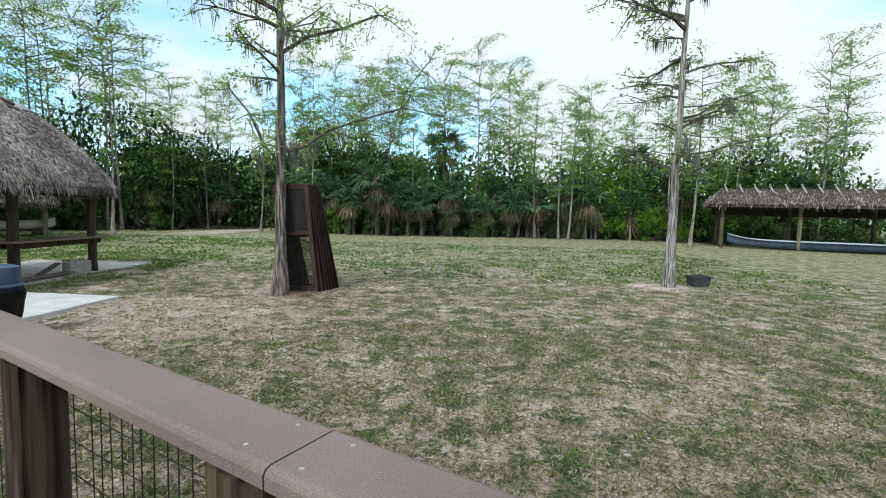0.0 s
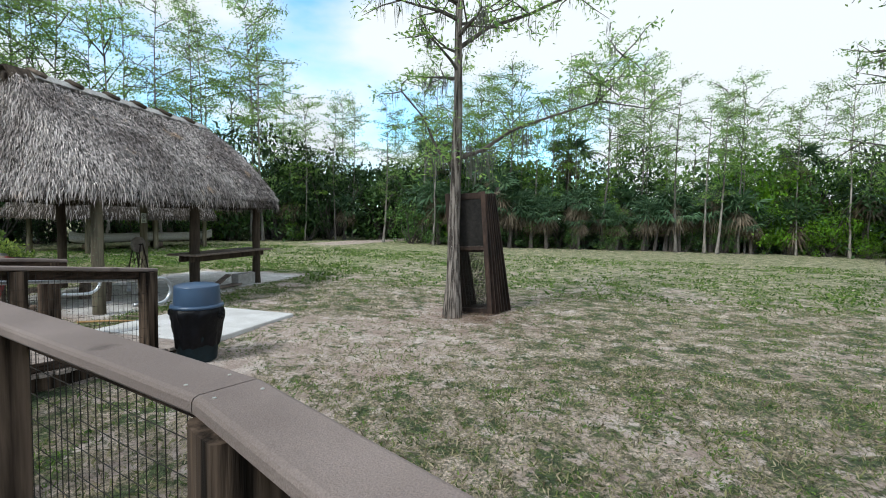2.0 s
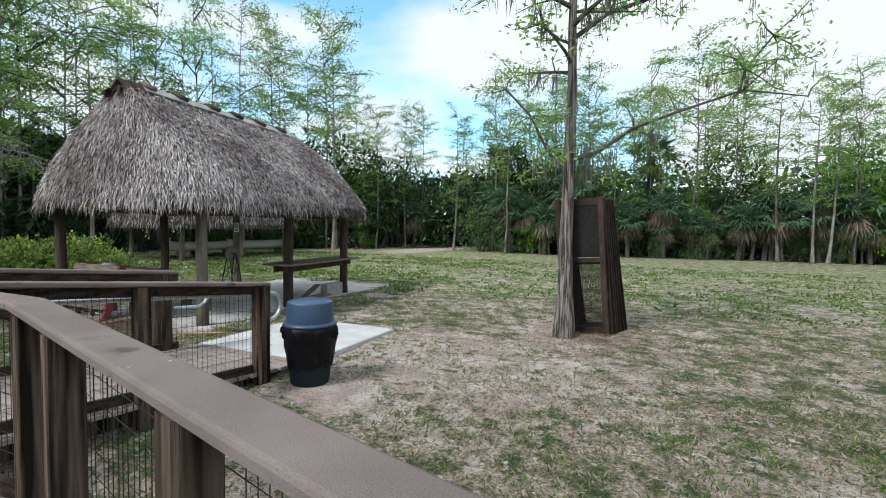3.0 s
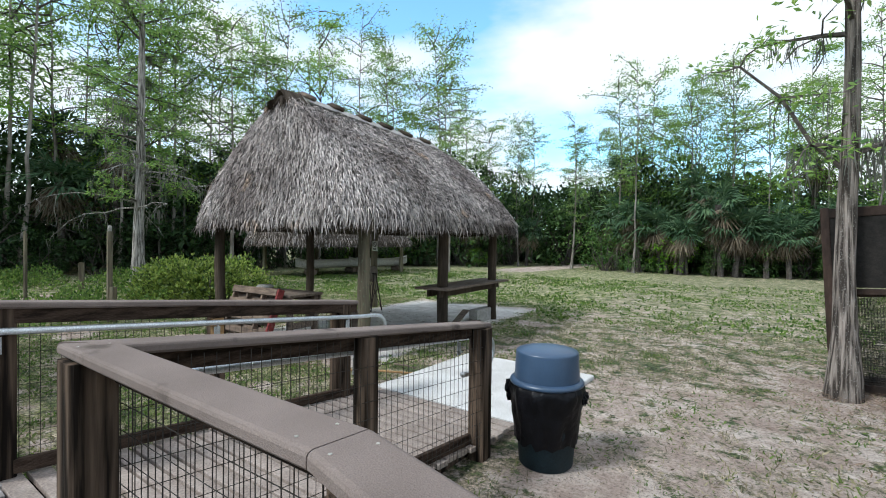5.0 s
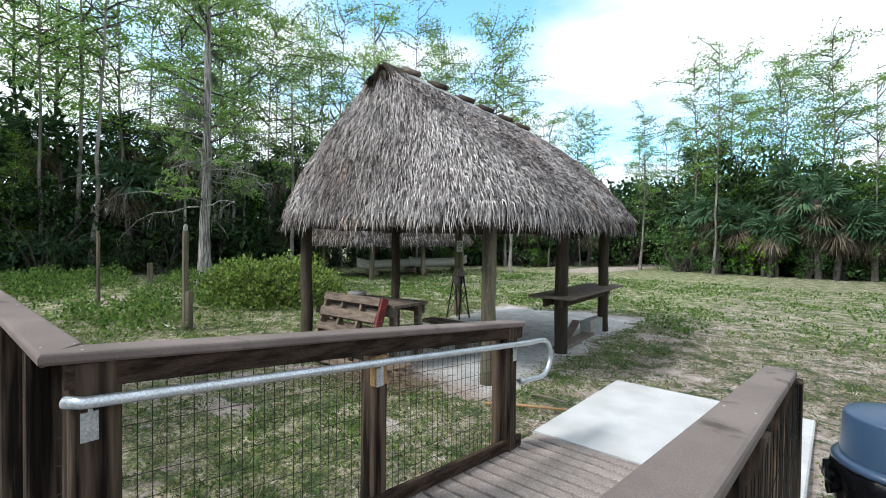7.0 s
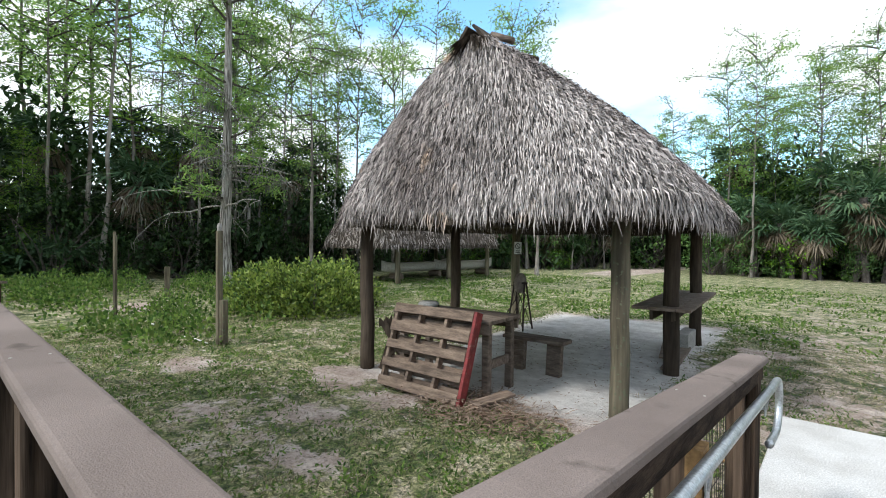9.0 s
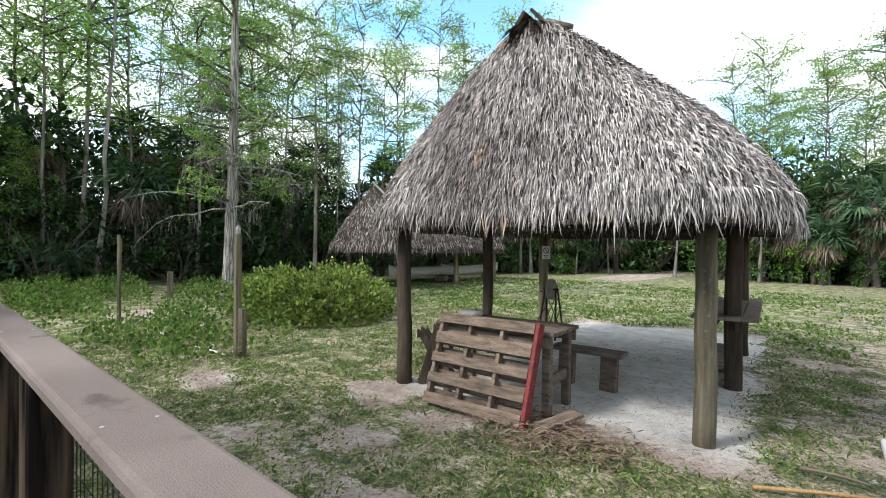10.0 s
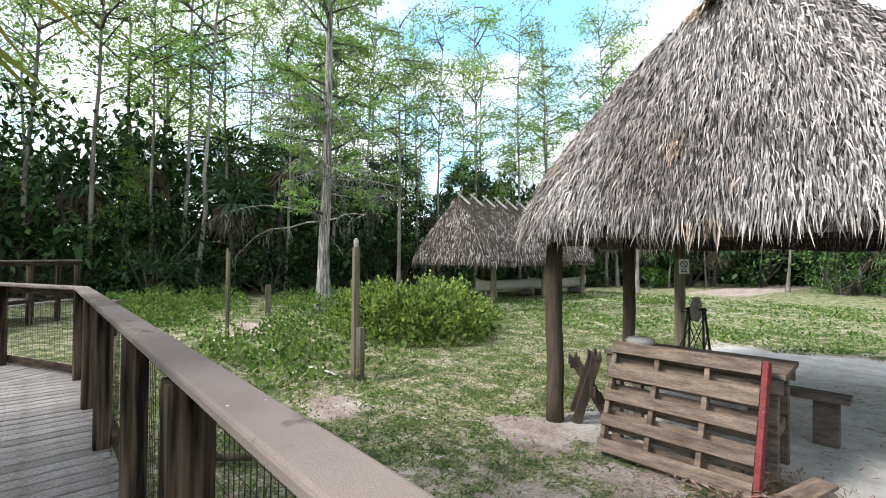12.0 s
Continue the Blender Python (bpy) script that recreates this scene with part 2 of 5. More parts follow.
M_BLACK = surface("black_print", (0.03, 0.03, 0.03), (0.02, 0.02, 0.02), 8, rough=0.6, bump=0.05)
M_IRON = surface("rusty_iron", (0.07, 0.05, 0.045), (0.03, 0.024, 0.022), 14, rough=0.7, bump=0.4, metal=0.4)
M_STONE = surface("grindstone", (0.32, 0.28, 0.25), (0.20, 0.17, 0.15), 9, rough=0.9, bump=0.5)
M_BLOCK = surface("grey_block", (0.36, 0.35, 0.33), (0.26, 0.25, 0.235), 9, rough=0.9, bump=0.5)
M_TUB = surface("dark_grey_tub", (0.055, 0.06, 0.07), (0.035, 0.04, 0.045), 6, rough=0.5, bump=0.1)
M_BRASS = surface("raw_timber_block", (0.42, 0.26, 0.12), (0.30, 0.18, 0.08), 9, rough=0.7, bump=0.3)
M_SCREEN = surface("dark_insect_screen", (0.022, 0.019, 0.017), (0.010, 0.009, 0.008), 12, rough=0.8, bump=0.2)


# ---------------------------------------------------------------- mesh helpers
class Geo:
    """Vertices and faces of one mesh, gathered and then linked by part()."""

    def __init__(self):
        self.v, self.f = [], []

    def beam(self, p0, p1, w, h, ch=0.006, up=(0, 0, 1)):
        """A board from p0 to p1 (middle line), w across and h along up, with chamfered edges."""
        p0, p1, up = Vector(p0), Vector(p1), Vector(up)
        d = (p1 - p0).normalized()
        side = d.cross(up)
        if side.length < 1e-4:
            side = d.cross(Vector((1, 0, 0)))
        side.normalize()
        top = side.cross(d).normalized()
        a, b = w / 2, h / 2
        prof = [(-a + ch, -b), (a - ch, -b), (a, -b + ch), (a, b - ch), (a - ch, b), (-a + ch, b), (-a, b - ch), (-a, -b + ch)]
        o = len(self.v)
        for p in (p0, p1):
            for x, y in prof:
                self.v.append(tuple(p + side * x + top * y))
        for i in range(8):
            j = (i + 1) % 8
            self.f.append((o + i, o + j, o + 8 + j, o + 8 + i))
        self.f.append(tuple(o + i for i in reversed(range(8))))
        self.f.append(tuple(o + 8 + i for i in range(8)))
        return self

    def tube(self, pts, radii, sides=8, caps=True, wob=0.0, rng=None):
        """A round limb through pts with a radius at each."""
        pts = [Vector(p) for p in pts]
        o = len(self.v)
        n = len(pts)
        ref = None
        for i, p in enumerate(pts):
            d = (pts[min(i + 1, n - 1)] - pts[max(i - 1, 0)]).normalized()
            if ref is None:
                ref = d.orthogonal().normalized()
            a = (ref - d * ref.dot(d)).normalized()
            b = d.cross(a)
            ref = a
            for k in range(sides):
                t = 2 * math.pi * k / sides
                r = radii[i] * (1 + (wob * noise.noise(Vector((math.cos(t) * 3.3, math.sin(t) * 3.3, p.z * 0.6 + radii[0] * 90))) if wob else 0))
                self.v.append(tuple(p + a * (math.cos(t) * r) + b * (math.sin(t) * r)))
        for i in range(n - 1):
            for k in range(sides):
                j = (k + 1) % sides
                self.f.append((o + i * sides + k, o + i * sides + j, o + (i + 1) * sides + j, o + (i + 1) * sides + k))
        if caps:
            self.f.append(tuple(o + k for k in reversed(range(sides))))
            self.f.append(tuple(o + (n - 1) * sides + k for k in range(sides)))
        return self

    def lathe(self, prof, at=(0, 0, 0), sides=32):
        """A turned shape: prof is a list of (radius, height)."""
        o = len(self.v)
        for r, z in prof:
            for k in range(sides):
                t = 2 * math.pi * k / sides
                self.v.append((at[0] + r * math.cos(t), at[1] + r * math.sin(t), at[2] + z))
        for i in range(len(prof) - 1):
            for k in range(sides):
                j = (k + 1) % sides
                self.f.append((o + i * sides + k, o + i * sides + j, o + (i + 1) * sides + j, o + (i + 1) * sides + k))
        self.f.append(tuple(o + k for k in reversed(range(sides))))
        self.f.append(tuple(o + (len(prof) - 1) * sides + k for k in range(sides)))
        return self

    def blades(self, centres, dirs, normals, length, width, bend=None):
        """Many pointed leaves: base at centres, pointing along dirs; two triangles each."""
        c, d, nn = np.asarray(centres), np.asarray(dirs), np.asarray(normals)
        L, W = np.broadcast_to(np.asarray(length), len(c))[:, None], np.broadcast_to(np.asarray(width), len(c))[:, None]
        s = np.cross(d, nn)
        s /= np.linalg.norm(s, axis=1, keepdims=True) + 1e-9
        mid = c + d * L * 0.45 + nn * L * 0.06
        tip = c + d * L
        if bend is not None:
            tip = tip + np.asarray(bend)
        vs = np.stack([c, mid + s * W / 2, tip, mid - s * W / 2], 1).reshape(-1, 3)
        o = len(self.v)
        self.v.extend(map(tuple, vs.tolist()))
        self.f.extend((o + i, o + i + 1, o + i + 2, o + i + 3) for i in range(0, len(vs), 4))
        return self


def curled(geo, centres, dirs, normals, length, width, drop):
    """Many dry leaf strips with a kink in the middle: a flat butt, a broad middle and a pointed tip that hangs."""
    c, d, nn, dr = np.asarray(centres), np.asarray(dirs), np.asarray(normals), np.asarray(drop)
    L, W = np.asarray(length)[:, None], np.asarray(width)[:, None]
    s = np.cross(d, nn)
    s /= np.linalg.norm(s, axis=1, keepdims=True) + 1e-9
    mid = c + d * L * 0.5 + nn * L * 0.05
    tip = c + d * L + dr
    vs = np.stack([c + s * W * 0.3, mid + s * W * 0.5, tip, mid - s * W * 0.5, c - s * W * 0.3], 1).reshape(-1, 3)
    o = len(geo.v)
    geo.v.extend(map(tuple, vs.tolist()))
    for i in range(o, o + len(vs), 5):
        geo.f.append((i, i + 1, i + 3, i + 4))
        geo.f.append((i + 1, i + 2, i + 3))
    return geo


def part(name, geo, material, parent=None, label="", smooth=False):
    me = bpy.data.meshes.new(name)
    me.from_pydata(geo.v, [], geo.f)
    me.materials.append(material)
    if smooth:
        me.polygons.foreach_set("use_smooth", [True] * len(me.polygons))
    me.update()
    ob = new(name, me)
    if parent is not None:
        ob.parent = parent
    if label:
        ob["label"] = label
    return ob


def thing(name, label, category, at=(0, 0, 0), rz=0.0, group="", kind=""):
    ob = new(name)
    ob.empty_display_size = 0.2
    ob.matrix_basis = pose(at[0], at[1], at[2], 0, 0, rz)
    return tagged(ob, label, category, group, kind)


def unit(v):
    v = np.asarray(v, float)
    return v / (np.linalg.norm(v, axis=-1, keepdims=True) + 1e-9)


# ---------------------------------------------------------------- ground
def fade(v, a, b):
    t = min(1.0, max(0.0, (v - a) / (b - a)))
    return t * t * (3 - 2 * t)


HUT = (-11.42, 8.75, 4.7)            # middle of the near shelter, and its turn in degrees
HC, HS = math.cos(radians(HUT[2])), math.sin(radians(HUT[2]))


def hut_xy(x, y):
    """Into the shelter's own axes."""
    dx, dy = x - HUT[0], y - HUT[1]
    return dx * HC + dy * HS, -dx * HS + dy * HC


def bare(x, y):
    """How far the soil is bare at a place, 0 to 1: sand under the shelter, by the tree, on the track, and in patches."""
    n1 = noise.noise(Vector((x * 0.55, y * 0.55, 3.1)))
    n2 = noise.noise(Vector((x * 2.1, y * 2.1, 8.4)))
    u, v = hut_xy(x, y)
    d = max(abs(u - 0.2) - 1.68, abs(v - 1.0) - 3.4)
    s = 1 - fade(d + 0.35 * n1 + 0.25 * n2, -0.25, 0.45)
    for px, py, pr in ((-12.77, 4.24, 0.42), (-11.1, 4.25, 0.4), (-8.98, 11.2, 0.45), (-14.86, 4.85, 0.5), (-12.0, 4.95, 0.35), (-11.74, 5.7, 0.4), (-8.0, 8.9, 0.4), (-5.6, 5.2, 0.7), (-12.9, 5.9, 0.5), (-21.5, 6.3, 1.4), (-9.6, 5.2, 0.35)):
        s = max(s, 0.85 * (1 - fade(math.hypot(x - px, (y - py) * 1.4) + 0.3 * n2, pr * 0.6, pr * 1.15)))
    s = max(s, 0.75 * (1 - fade(math.hypot(x + 3.9, y - 9.2) + 0.6 * n1 + 0.4 * n2, 0.6, 2.0)))
    s = max(s, 0.8 * (1 - fade(math.hypot((x - 4.6) * 0.7, y - 11.9) + 0.3 * n2, 0.3, 0.8)))
    s = max(s, 0.62 * (1 - fade(math.hypot((x + 4.7) * 0.8, y - 6.6) + 0.9 * n1 + 0.5 * n2, 1.0, 2.9)))
    road = abs((x + 18.2) - 0.05 * (y - 30)) if y > 25 else 99
    s = max(s, 0.95 * (1 - fade(road + 0.5 * n1, 1.2, 1.9)) * fade(y, 26.0, 27.5))
    open_lawn = 1 - fade(math.hypot(x + 4, y - 6), 7, 26)
    n3 = noise.noise(Vector((x * 4.3, y * 4.3, 14.2)))
    s = max(s, (0.12 + 0.42 * open_lawn) * (0.85 if x < -8.6 else 1.0) * fade(n1 * 0.4 + n2 * 0.3 + n3 * 0.5, -0.35, 0.35))
    return s


def rise(x, y):
    """Small unevenness of the ground."""
    far = fade(math.hypot(x + 5, y - 8), 30, 60)
    return 0.035 * noise.noise(Vector((x * 0.6, y * 0.6, 0))) + 0.012 * noise.noise(Vector((x * 2.6, y * 2.6, 5))) - 0.012 - 0.1 * far


def spaced(lo, hi, step, out):
    a = list(np.arange(lo, hi + 1e-6, step))
    s, x = step, hi
    up = []
    while x < out:
        s *= 1.35
        x += s
        up.append(x)
    s, x = step, lo
    dn = []
    while x > -out:
        s *= 1.35
        x -= s
        dn.append(x)
    return dn[::-1] + a + up


def build_ground():
    xs, ys = spaced(-24, 8, 0.2, 420), spaced(1.2, 15, 0.2, 420)
    g = Geo()
    col = []
    for y in ys:
        for x in xs:
            g.v.append((x, y, rise(x, y)))
            col.append(bare(x, y) if -60 < x < 60 and -30 < y < 70 else 0.2)
    w = len(xs)
    for j in range(len(ys) - 1):
        for i in range(w - 1):
            g.f.append((j * w + i, j * w + i + 1, (j + 1) * w + i + 1, (j + 1) * w + i))
    m = bpy.data.materials.new("lawn_soil")
    m.use_nodes = True
    n, l = m.node_tree.nodes, m.node_tree.links
    bs = n["Principled BSDF"]
    co = n.new("ShaderNodeTexCoord")

    def tex(scale, detail=5, rough=0.6):
        t = n.new("ShaderNodeTexNoise")
        t.inputs["Scale"].default_value, t.inputs["Detail"].default_value, t.inputs["Roughness"].default_value = scale, detail, rough
        l.new(co.outputs["Object"], t.inputs["Vector"])
        return t.outputs["Fac"]

    def ramp(src, stops):
        r = n.new("ShaderNodeValToRGB")
        e = r.color_ramp.elements
        e[0].position, e[0].color = stops[0][0], rgb(stops[0][1])
        e[1].position, e[1].color = stops[-1][0], rgb(stops[-1][1])
        for p, c in stops[1:-1]:
            k = e.new(p)
            k.color = rgb(c)
        l.new(src, r.inputs["Fac"])
        return r.outputs["Color"]

    def mix(fac, a, b, mode="MIX"):
        x = n.new("ShaderNodeMixRGB")
        x.blend_type = mode
        for sock, v in ((0, fac), (1, a), (2, b)):
            if isinstance(v, (int, float)):
                x.inputs[sock].default_value = v
            else:
                l.new(v, x.inputs[sock])
        return x.outputs["Color"]

    turf = ramp(tex(2.4, 8, 0.68), [(0.35, (0.04, 0.065, 0.024)), (0.45, (0.085, 0.115, 0.042)), (0.49, (0.195, 0.17, 0.115)), (0.55, (0.36, 0.298, 0.245)), (0.62, (0.49, 0.415, 0.36))])
    lush = n.new("ShaderNodeAttribute")
    lush.attribute_name = "lush"
    green = ramp(tex(3.0, 8, 0.7), [(0.38, (0.045, 0.08, 0.022)), (0.46, (0.13, 0.17, 0.055)), (0.52, (0.27, 0.27, 0.13)), (0.60, (0.47, 0.42, 0.32))])
    turf = mix(lush.outputs["Fac"], turf, green)
    tuft = ramp(tex(26, 9, 0.86), [(0.41, (0.14, 0.19, 0.10)), (0.50, (0.82, 0.84, 0.78)), (0.59, (1.95, 1.85, 1.8))])
    turf = mix(1.0, turf, tuft, "MULTIPLY")
    sand = ramp(tex(2.2, 8, 0.7), [(0.34, (0.33, 0.245, 0.205)), (0.50, (0.50, 0.405, 0.355)), (0.62, (0.67, 0.59, 0.54))])
    grain = ramp(tex(34, 8, 0.8), [(0.38, (0.30, 0.28, 0.26)), (0.46, (0.85, 0.84, 0.83)), (0.60, (1.15, 1.14, 1.13))])
    sand = mix(1.0, sand, grain, "MULTIPLY")
    at = n.new("ShaderNodeAttribute")
    at.attribute_name = "bare"
    fac = n.new("ShaderNodeMath")
    fac.operation = "ADD"
    l.new(at.outputs["Fac"], fac.inputs[0])
    off = n.new("ShaderNodeMapRange")
    off.inputs["From Min"].default_value, off.inputs["From Max"].default_value = 0.3, 0.7
    off.inputs["To Min"].default_value, off.inputs["To Max"].default_value = -0.62, 0.62
    l.new(tex(5.0, 9, 0.78), off.inputs["Value"])
    l.new(off.outputs["Result"], fac.inputs[1])
    edge = ramp(fac.outputs["Value"], [(0.42, (0, 0, 0)), (0.58, (1, 1, 1))])
    pale = n.new("ShaderNodeAttribute")
    pale.attribute_name = "pale"
    sand = mix(pale.outputs["Fac"], sand, ramp(tex(3.1, 8, 0.7), [(0.36, (0.50, 0.48, 0.46)), (0.62, (0.78, 0.77, 0.75))]))
    l.new(mix(edge, turf, sand), bs.inputs["Base Color"])
    bs.inputs["Roughness"].default_value = 0.95
    bp = n.new("ShaderNodeBump")
    bp.inputs["Strength"].default_value, bp.inputs["Distance"].default_value = 0.9, 0.05
    l.new(tex(24, 9, 0.85), bp.inputs["Height"])
    l.new(bp.outputs["Normal"], bs.inputs["Normal"])
    ob = part("ground", g, m, smooth=True)
    a = ob.data.attributes.new("bare", "FLOAT", "POINT")
    a.data.foreach_set("value", col)
    b = ob.data.attributes.new("pale", "FLOAT", "POINT")
    white = []
    for x, y, z in g.v:
        u, v = hut_xy(x, y)
        white.append(0.85 * (1 - fade(max(abs(u - 0.2) - 1.6, abs(v - 1.0) - 3.0), 0, 0.5)))
    b.data.foreach_set("value", white)
    c = ob.data.attributes.new("lush", "FLOAT", "POINT")
    c.data.foreach_set("value", [max(0.85 * fade(-x, 8.3, 9.6), 0.55 * fade(y, 10, 16)) for x, y, z in g.v])
    return tagged(ob, "patchy lawn of dry grass, weeds and pale sand", "ground", kind="structure")


build_ground()


# ---------------------------------------------------------------- boardwalk, ramp and railings
DECK_Z, CAP_Z = 0.31, 1.37
A_LINE = [(3.4, -1.2), (-0.25, 0.65), (-2.45, 1.76), (-5.30, 2.50), (-6.60, 2.50)]
D_LINE = [(-8.35, 2.50), (-16.8, 2.58), (-21.0, 0.55)]


def deck_boards(parent, p0, p1, width, z0, z1, material, mesh_w, lift=0.0):
    """Boards across the way from p0 to p1; the way's right-hand edge is the line itself, the boards reach width to its left."""
    a, b = Vector((*p0, 0)), Vector((*p1, 0))
    d = (b - a).normalized()
    left = Vector((-d.y, d.x, 0))
    n = max(1, round((b - a).length / mesh_w))
    step = (b - a).length / n
    g = Geo().beam((0, -0.06, 0), (0, width, 0), mesh_w - 0.024, 0.036, 0.004)
    me = bpy.data.meshes.new("plank")
    me.from_pydata(g.v, [], g.f)
    me.materials.append(material)
    rng = random.Random(int(abs(p0[0] * 100)))
    ang = math.degrees(math.atan2(left.y, left.x)) - 90
    slope = math.degrees(math.atan2(z1 - z0, (b - a).length))
    for i in range(n):
        p = a + d * ((i + 0.5) * step)
        z = z0 + (z1 - z0) * (i + 0.5) / n
        ob = new("plank", me)
        ob.parent = parent
        ob.matrix_basis = pose(p.x, p.y, z - 0.018 + lift + rng.uniform(-0.002, 0.002), rng.uniform(-0.15, 0.15), rng.uniform(-0.3, 0.3) - slope, ang + rng.uniform(-0.2, 0.2)) @ Matrix.Translation((0, rng.uniform(-0.02, 0.02), 0))


def joist_frame(parent, p0, p1, width, z0, z1):
    a, b = Vector((*p0, z0 - 0.036)), Vector((*p1, z1 - 0.036))
    d = (b - a).normalized()
    left = Vector((-d.y, d.x, 0)).normalized()
    for k in (0.03, 0.5, 0.97):
        o = left * (width * k)
        part("joist", Geo().beam(a + o - Vector((0, 0, 0.08)), b + o - Vector((0, 0, 0.08)), 0.045, 0.15), M_POST, parent)


def wire_panel(parent, a, b, za0, za1, zb0, zb1):
    """Welded wire between two posts: upright wires 5 cm apart, level ones 10 cm."""
    g = Geo()
    a, b = Vector(a), Vector(b)
    L = (b - a).length
    rng = random.Random(int(L * 1000 + abs(a.x) * 77))
    n = max(2, int(L / 0.051))
    for i in range(1, n):
        t = i / n
        p = a.lerp(b, t)
        g.tube([(p.x + rng.uniform(-.003, .003), p.y, za0 + (zb0 - za0) * t), (p.x + rng.uniform(-.004, .004), p.y, za1 + (zb1 - za1) * t)], [0.0021, 0.0021], 3, False)
    h = za1 - za0
    for k in range(1, int(h / 0.1)):
        za, zb = za0 + 0.1 * k, zb0 + 0.1 * k
        m = a.lerp(b, 0.5)
        g.tube([(a.x, a.y, za), (m.x, m.y, (za + zb) / 2 + rng.uniform(-.008, .004)), (b.x, b.y, zb)], [0.0021] * 3, 3, False)
    part("wire_mesh", g, M_WIRE, parent)


def cap_board(parent, p0, p1, z0, z1, w=0.145, th=0.042, e0=(0, 0), e1=(0, 0)):
    """The flat rounded board on top of a railing; e0 and e1 skew its ends (mitres)."""
    a, b = Vector((*p0, z0)), Vector((*p1, z1))
    d = (b - a).normalized()
    s = Vector((-d.y, d.x, 0)).normalized()
    r = 0.011
    prof = [(-w / 2 + r, -th), (w / 2 - r, -th), (w / 2, -th + r), (w / 2, -r), (w / 2 - r * 0.35, -r * 0.35), (w / 2 - r * 1.2, 0),
            (-w / 2 + r * 1.2, 0), (-w / 2 + r * 0.35, -r * 0.35), (-w / 2, -r), (-w / 2, -th + r)]
    n = max(2, int((b - a).length / 0.35))
    g = Geo()
    for i in range(n + 1):
        t = i / n
        for x, y in prof:
            u = x / (w / 2)
            sk = (1 - t) * (e0[0] + e0[1] * u) + t * (e1[0] + e1[1] * u)
            p = a.lerp(b, t) + s * x + d * sk
            k = 0.002 * noise.noise(p * 3)
            g.v.append((p.x, p.y, p.z + y + k))
    m = len(prof)
    for i in range(n):
        for k in range(m):
            j = (k + 1) % m
            g.f.append((i * m + k, (i + 1) * m + k, (i + 1) * m + j, i * m + j))
    g.f.append(tuple(range(m)))
    g.f.append(tuple(n * m + k for k in reversed(range(m))))
    cap = part("cap_board", g, M_CAP, parent)
    a, b = Vector((p0[0], p0[1], z0)), Vector((p1[0], p1[1], z1))
    L = (b - a).length
    d = (b - a) / L
    s = Vector((-d.y, d.x, 0)).normalized()
    for k in range(max(2, int(L / 1.25) + 1)):
        t = min(0.06 + k * (L - 0.12) / max(1, int(L / 1.25)), L - 0.06)
        for q in (-0.042, 0.045):
            c = a + d * (t + 0.015 * (q > 0)) + s * q
            part("screw", Geo().lathe([(0.0, -0.004), (0.0042, -0.004), (0.0042, 0.0012), (0.0025, 0.0018), (0.0, 0.0012)], c, 8), M_SCREW, cap, "small pale screw head")
    return cap


def post_at(parent, x, y, top, bottom=-0.15, w=0.115, rz=0.0, rng=None, twin=None, material=None):
    """A rough square post, rounded at its corners; twin: the way in which a thin upright stands beside it."""
    g = Geo()
    c, s = math.cos(rz), math.sin(rz)
    n, sides = 8, 40
    for i in range(n):
        z = bottom + (top - bottom) * i / (n - 1)
        for k in range(sides):
            t = 2 * math.pi * (k + 0.5) / sides
            q = max(abs(math.cos(t)), abs(math.sin(t)))
            crack = max(0.0, noise.noise(Vector((x * 7 + k * 0.83, y * 7, z * 0.5))) - 0.12)
            r = (w / 2) / (q ** 0.80) * (1 + 0.03 * noise.noise(Vector((x * 9 + k * 0.4, y * 9, z * 1.2))) - 0.16 * crack)
            g.v.append((x + (math.cos(t) * c - math.sin(t) * s) * r, y + (math.cos(t) * s + math.sin(t) * c) * r, z))
    for i in range(n - 1):
        for k in range(sides):
            j = (k + 1) % sides
            g.f.append((i * sides + k, i * sides + j, (i + 1) * sides + j, (i + 1) * sides + k))
    g.f.append(tuple(range(sides - 1, -1, -1)))
    g.f.append(tuple((n - 1) * sides + k for k in range(sides)))
    part("post", g, material or M_POST, parent)
    if twin:
        o = Vector((x, y, 0)) + Vector((*twin, 0)).normalized() * (w / 2 + 0.028)
        part("upright", Geo().beam((o.x, o.y, bottom + 0.3), (o.x, o.y, top - 0.005), 0.042, 0.09, 0.005, up=(c, s, 0)), M_POST, parent)


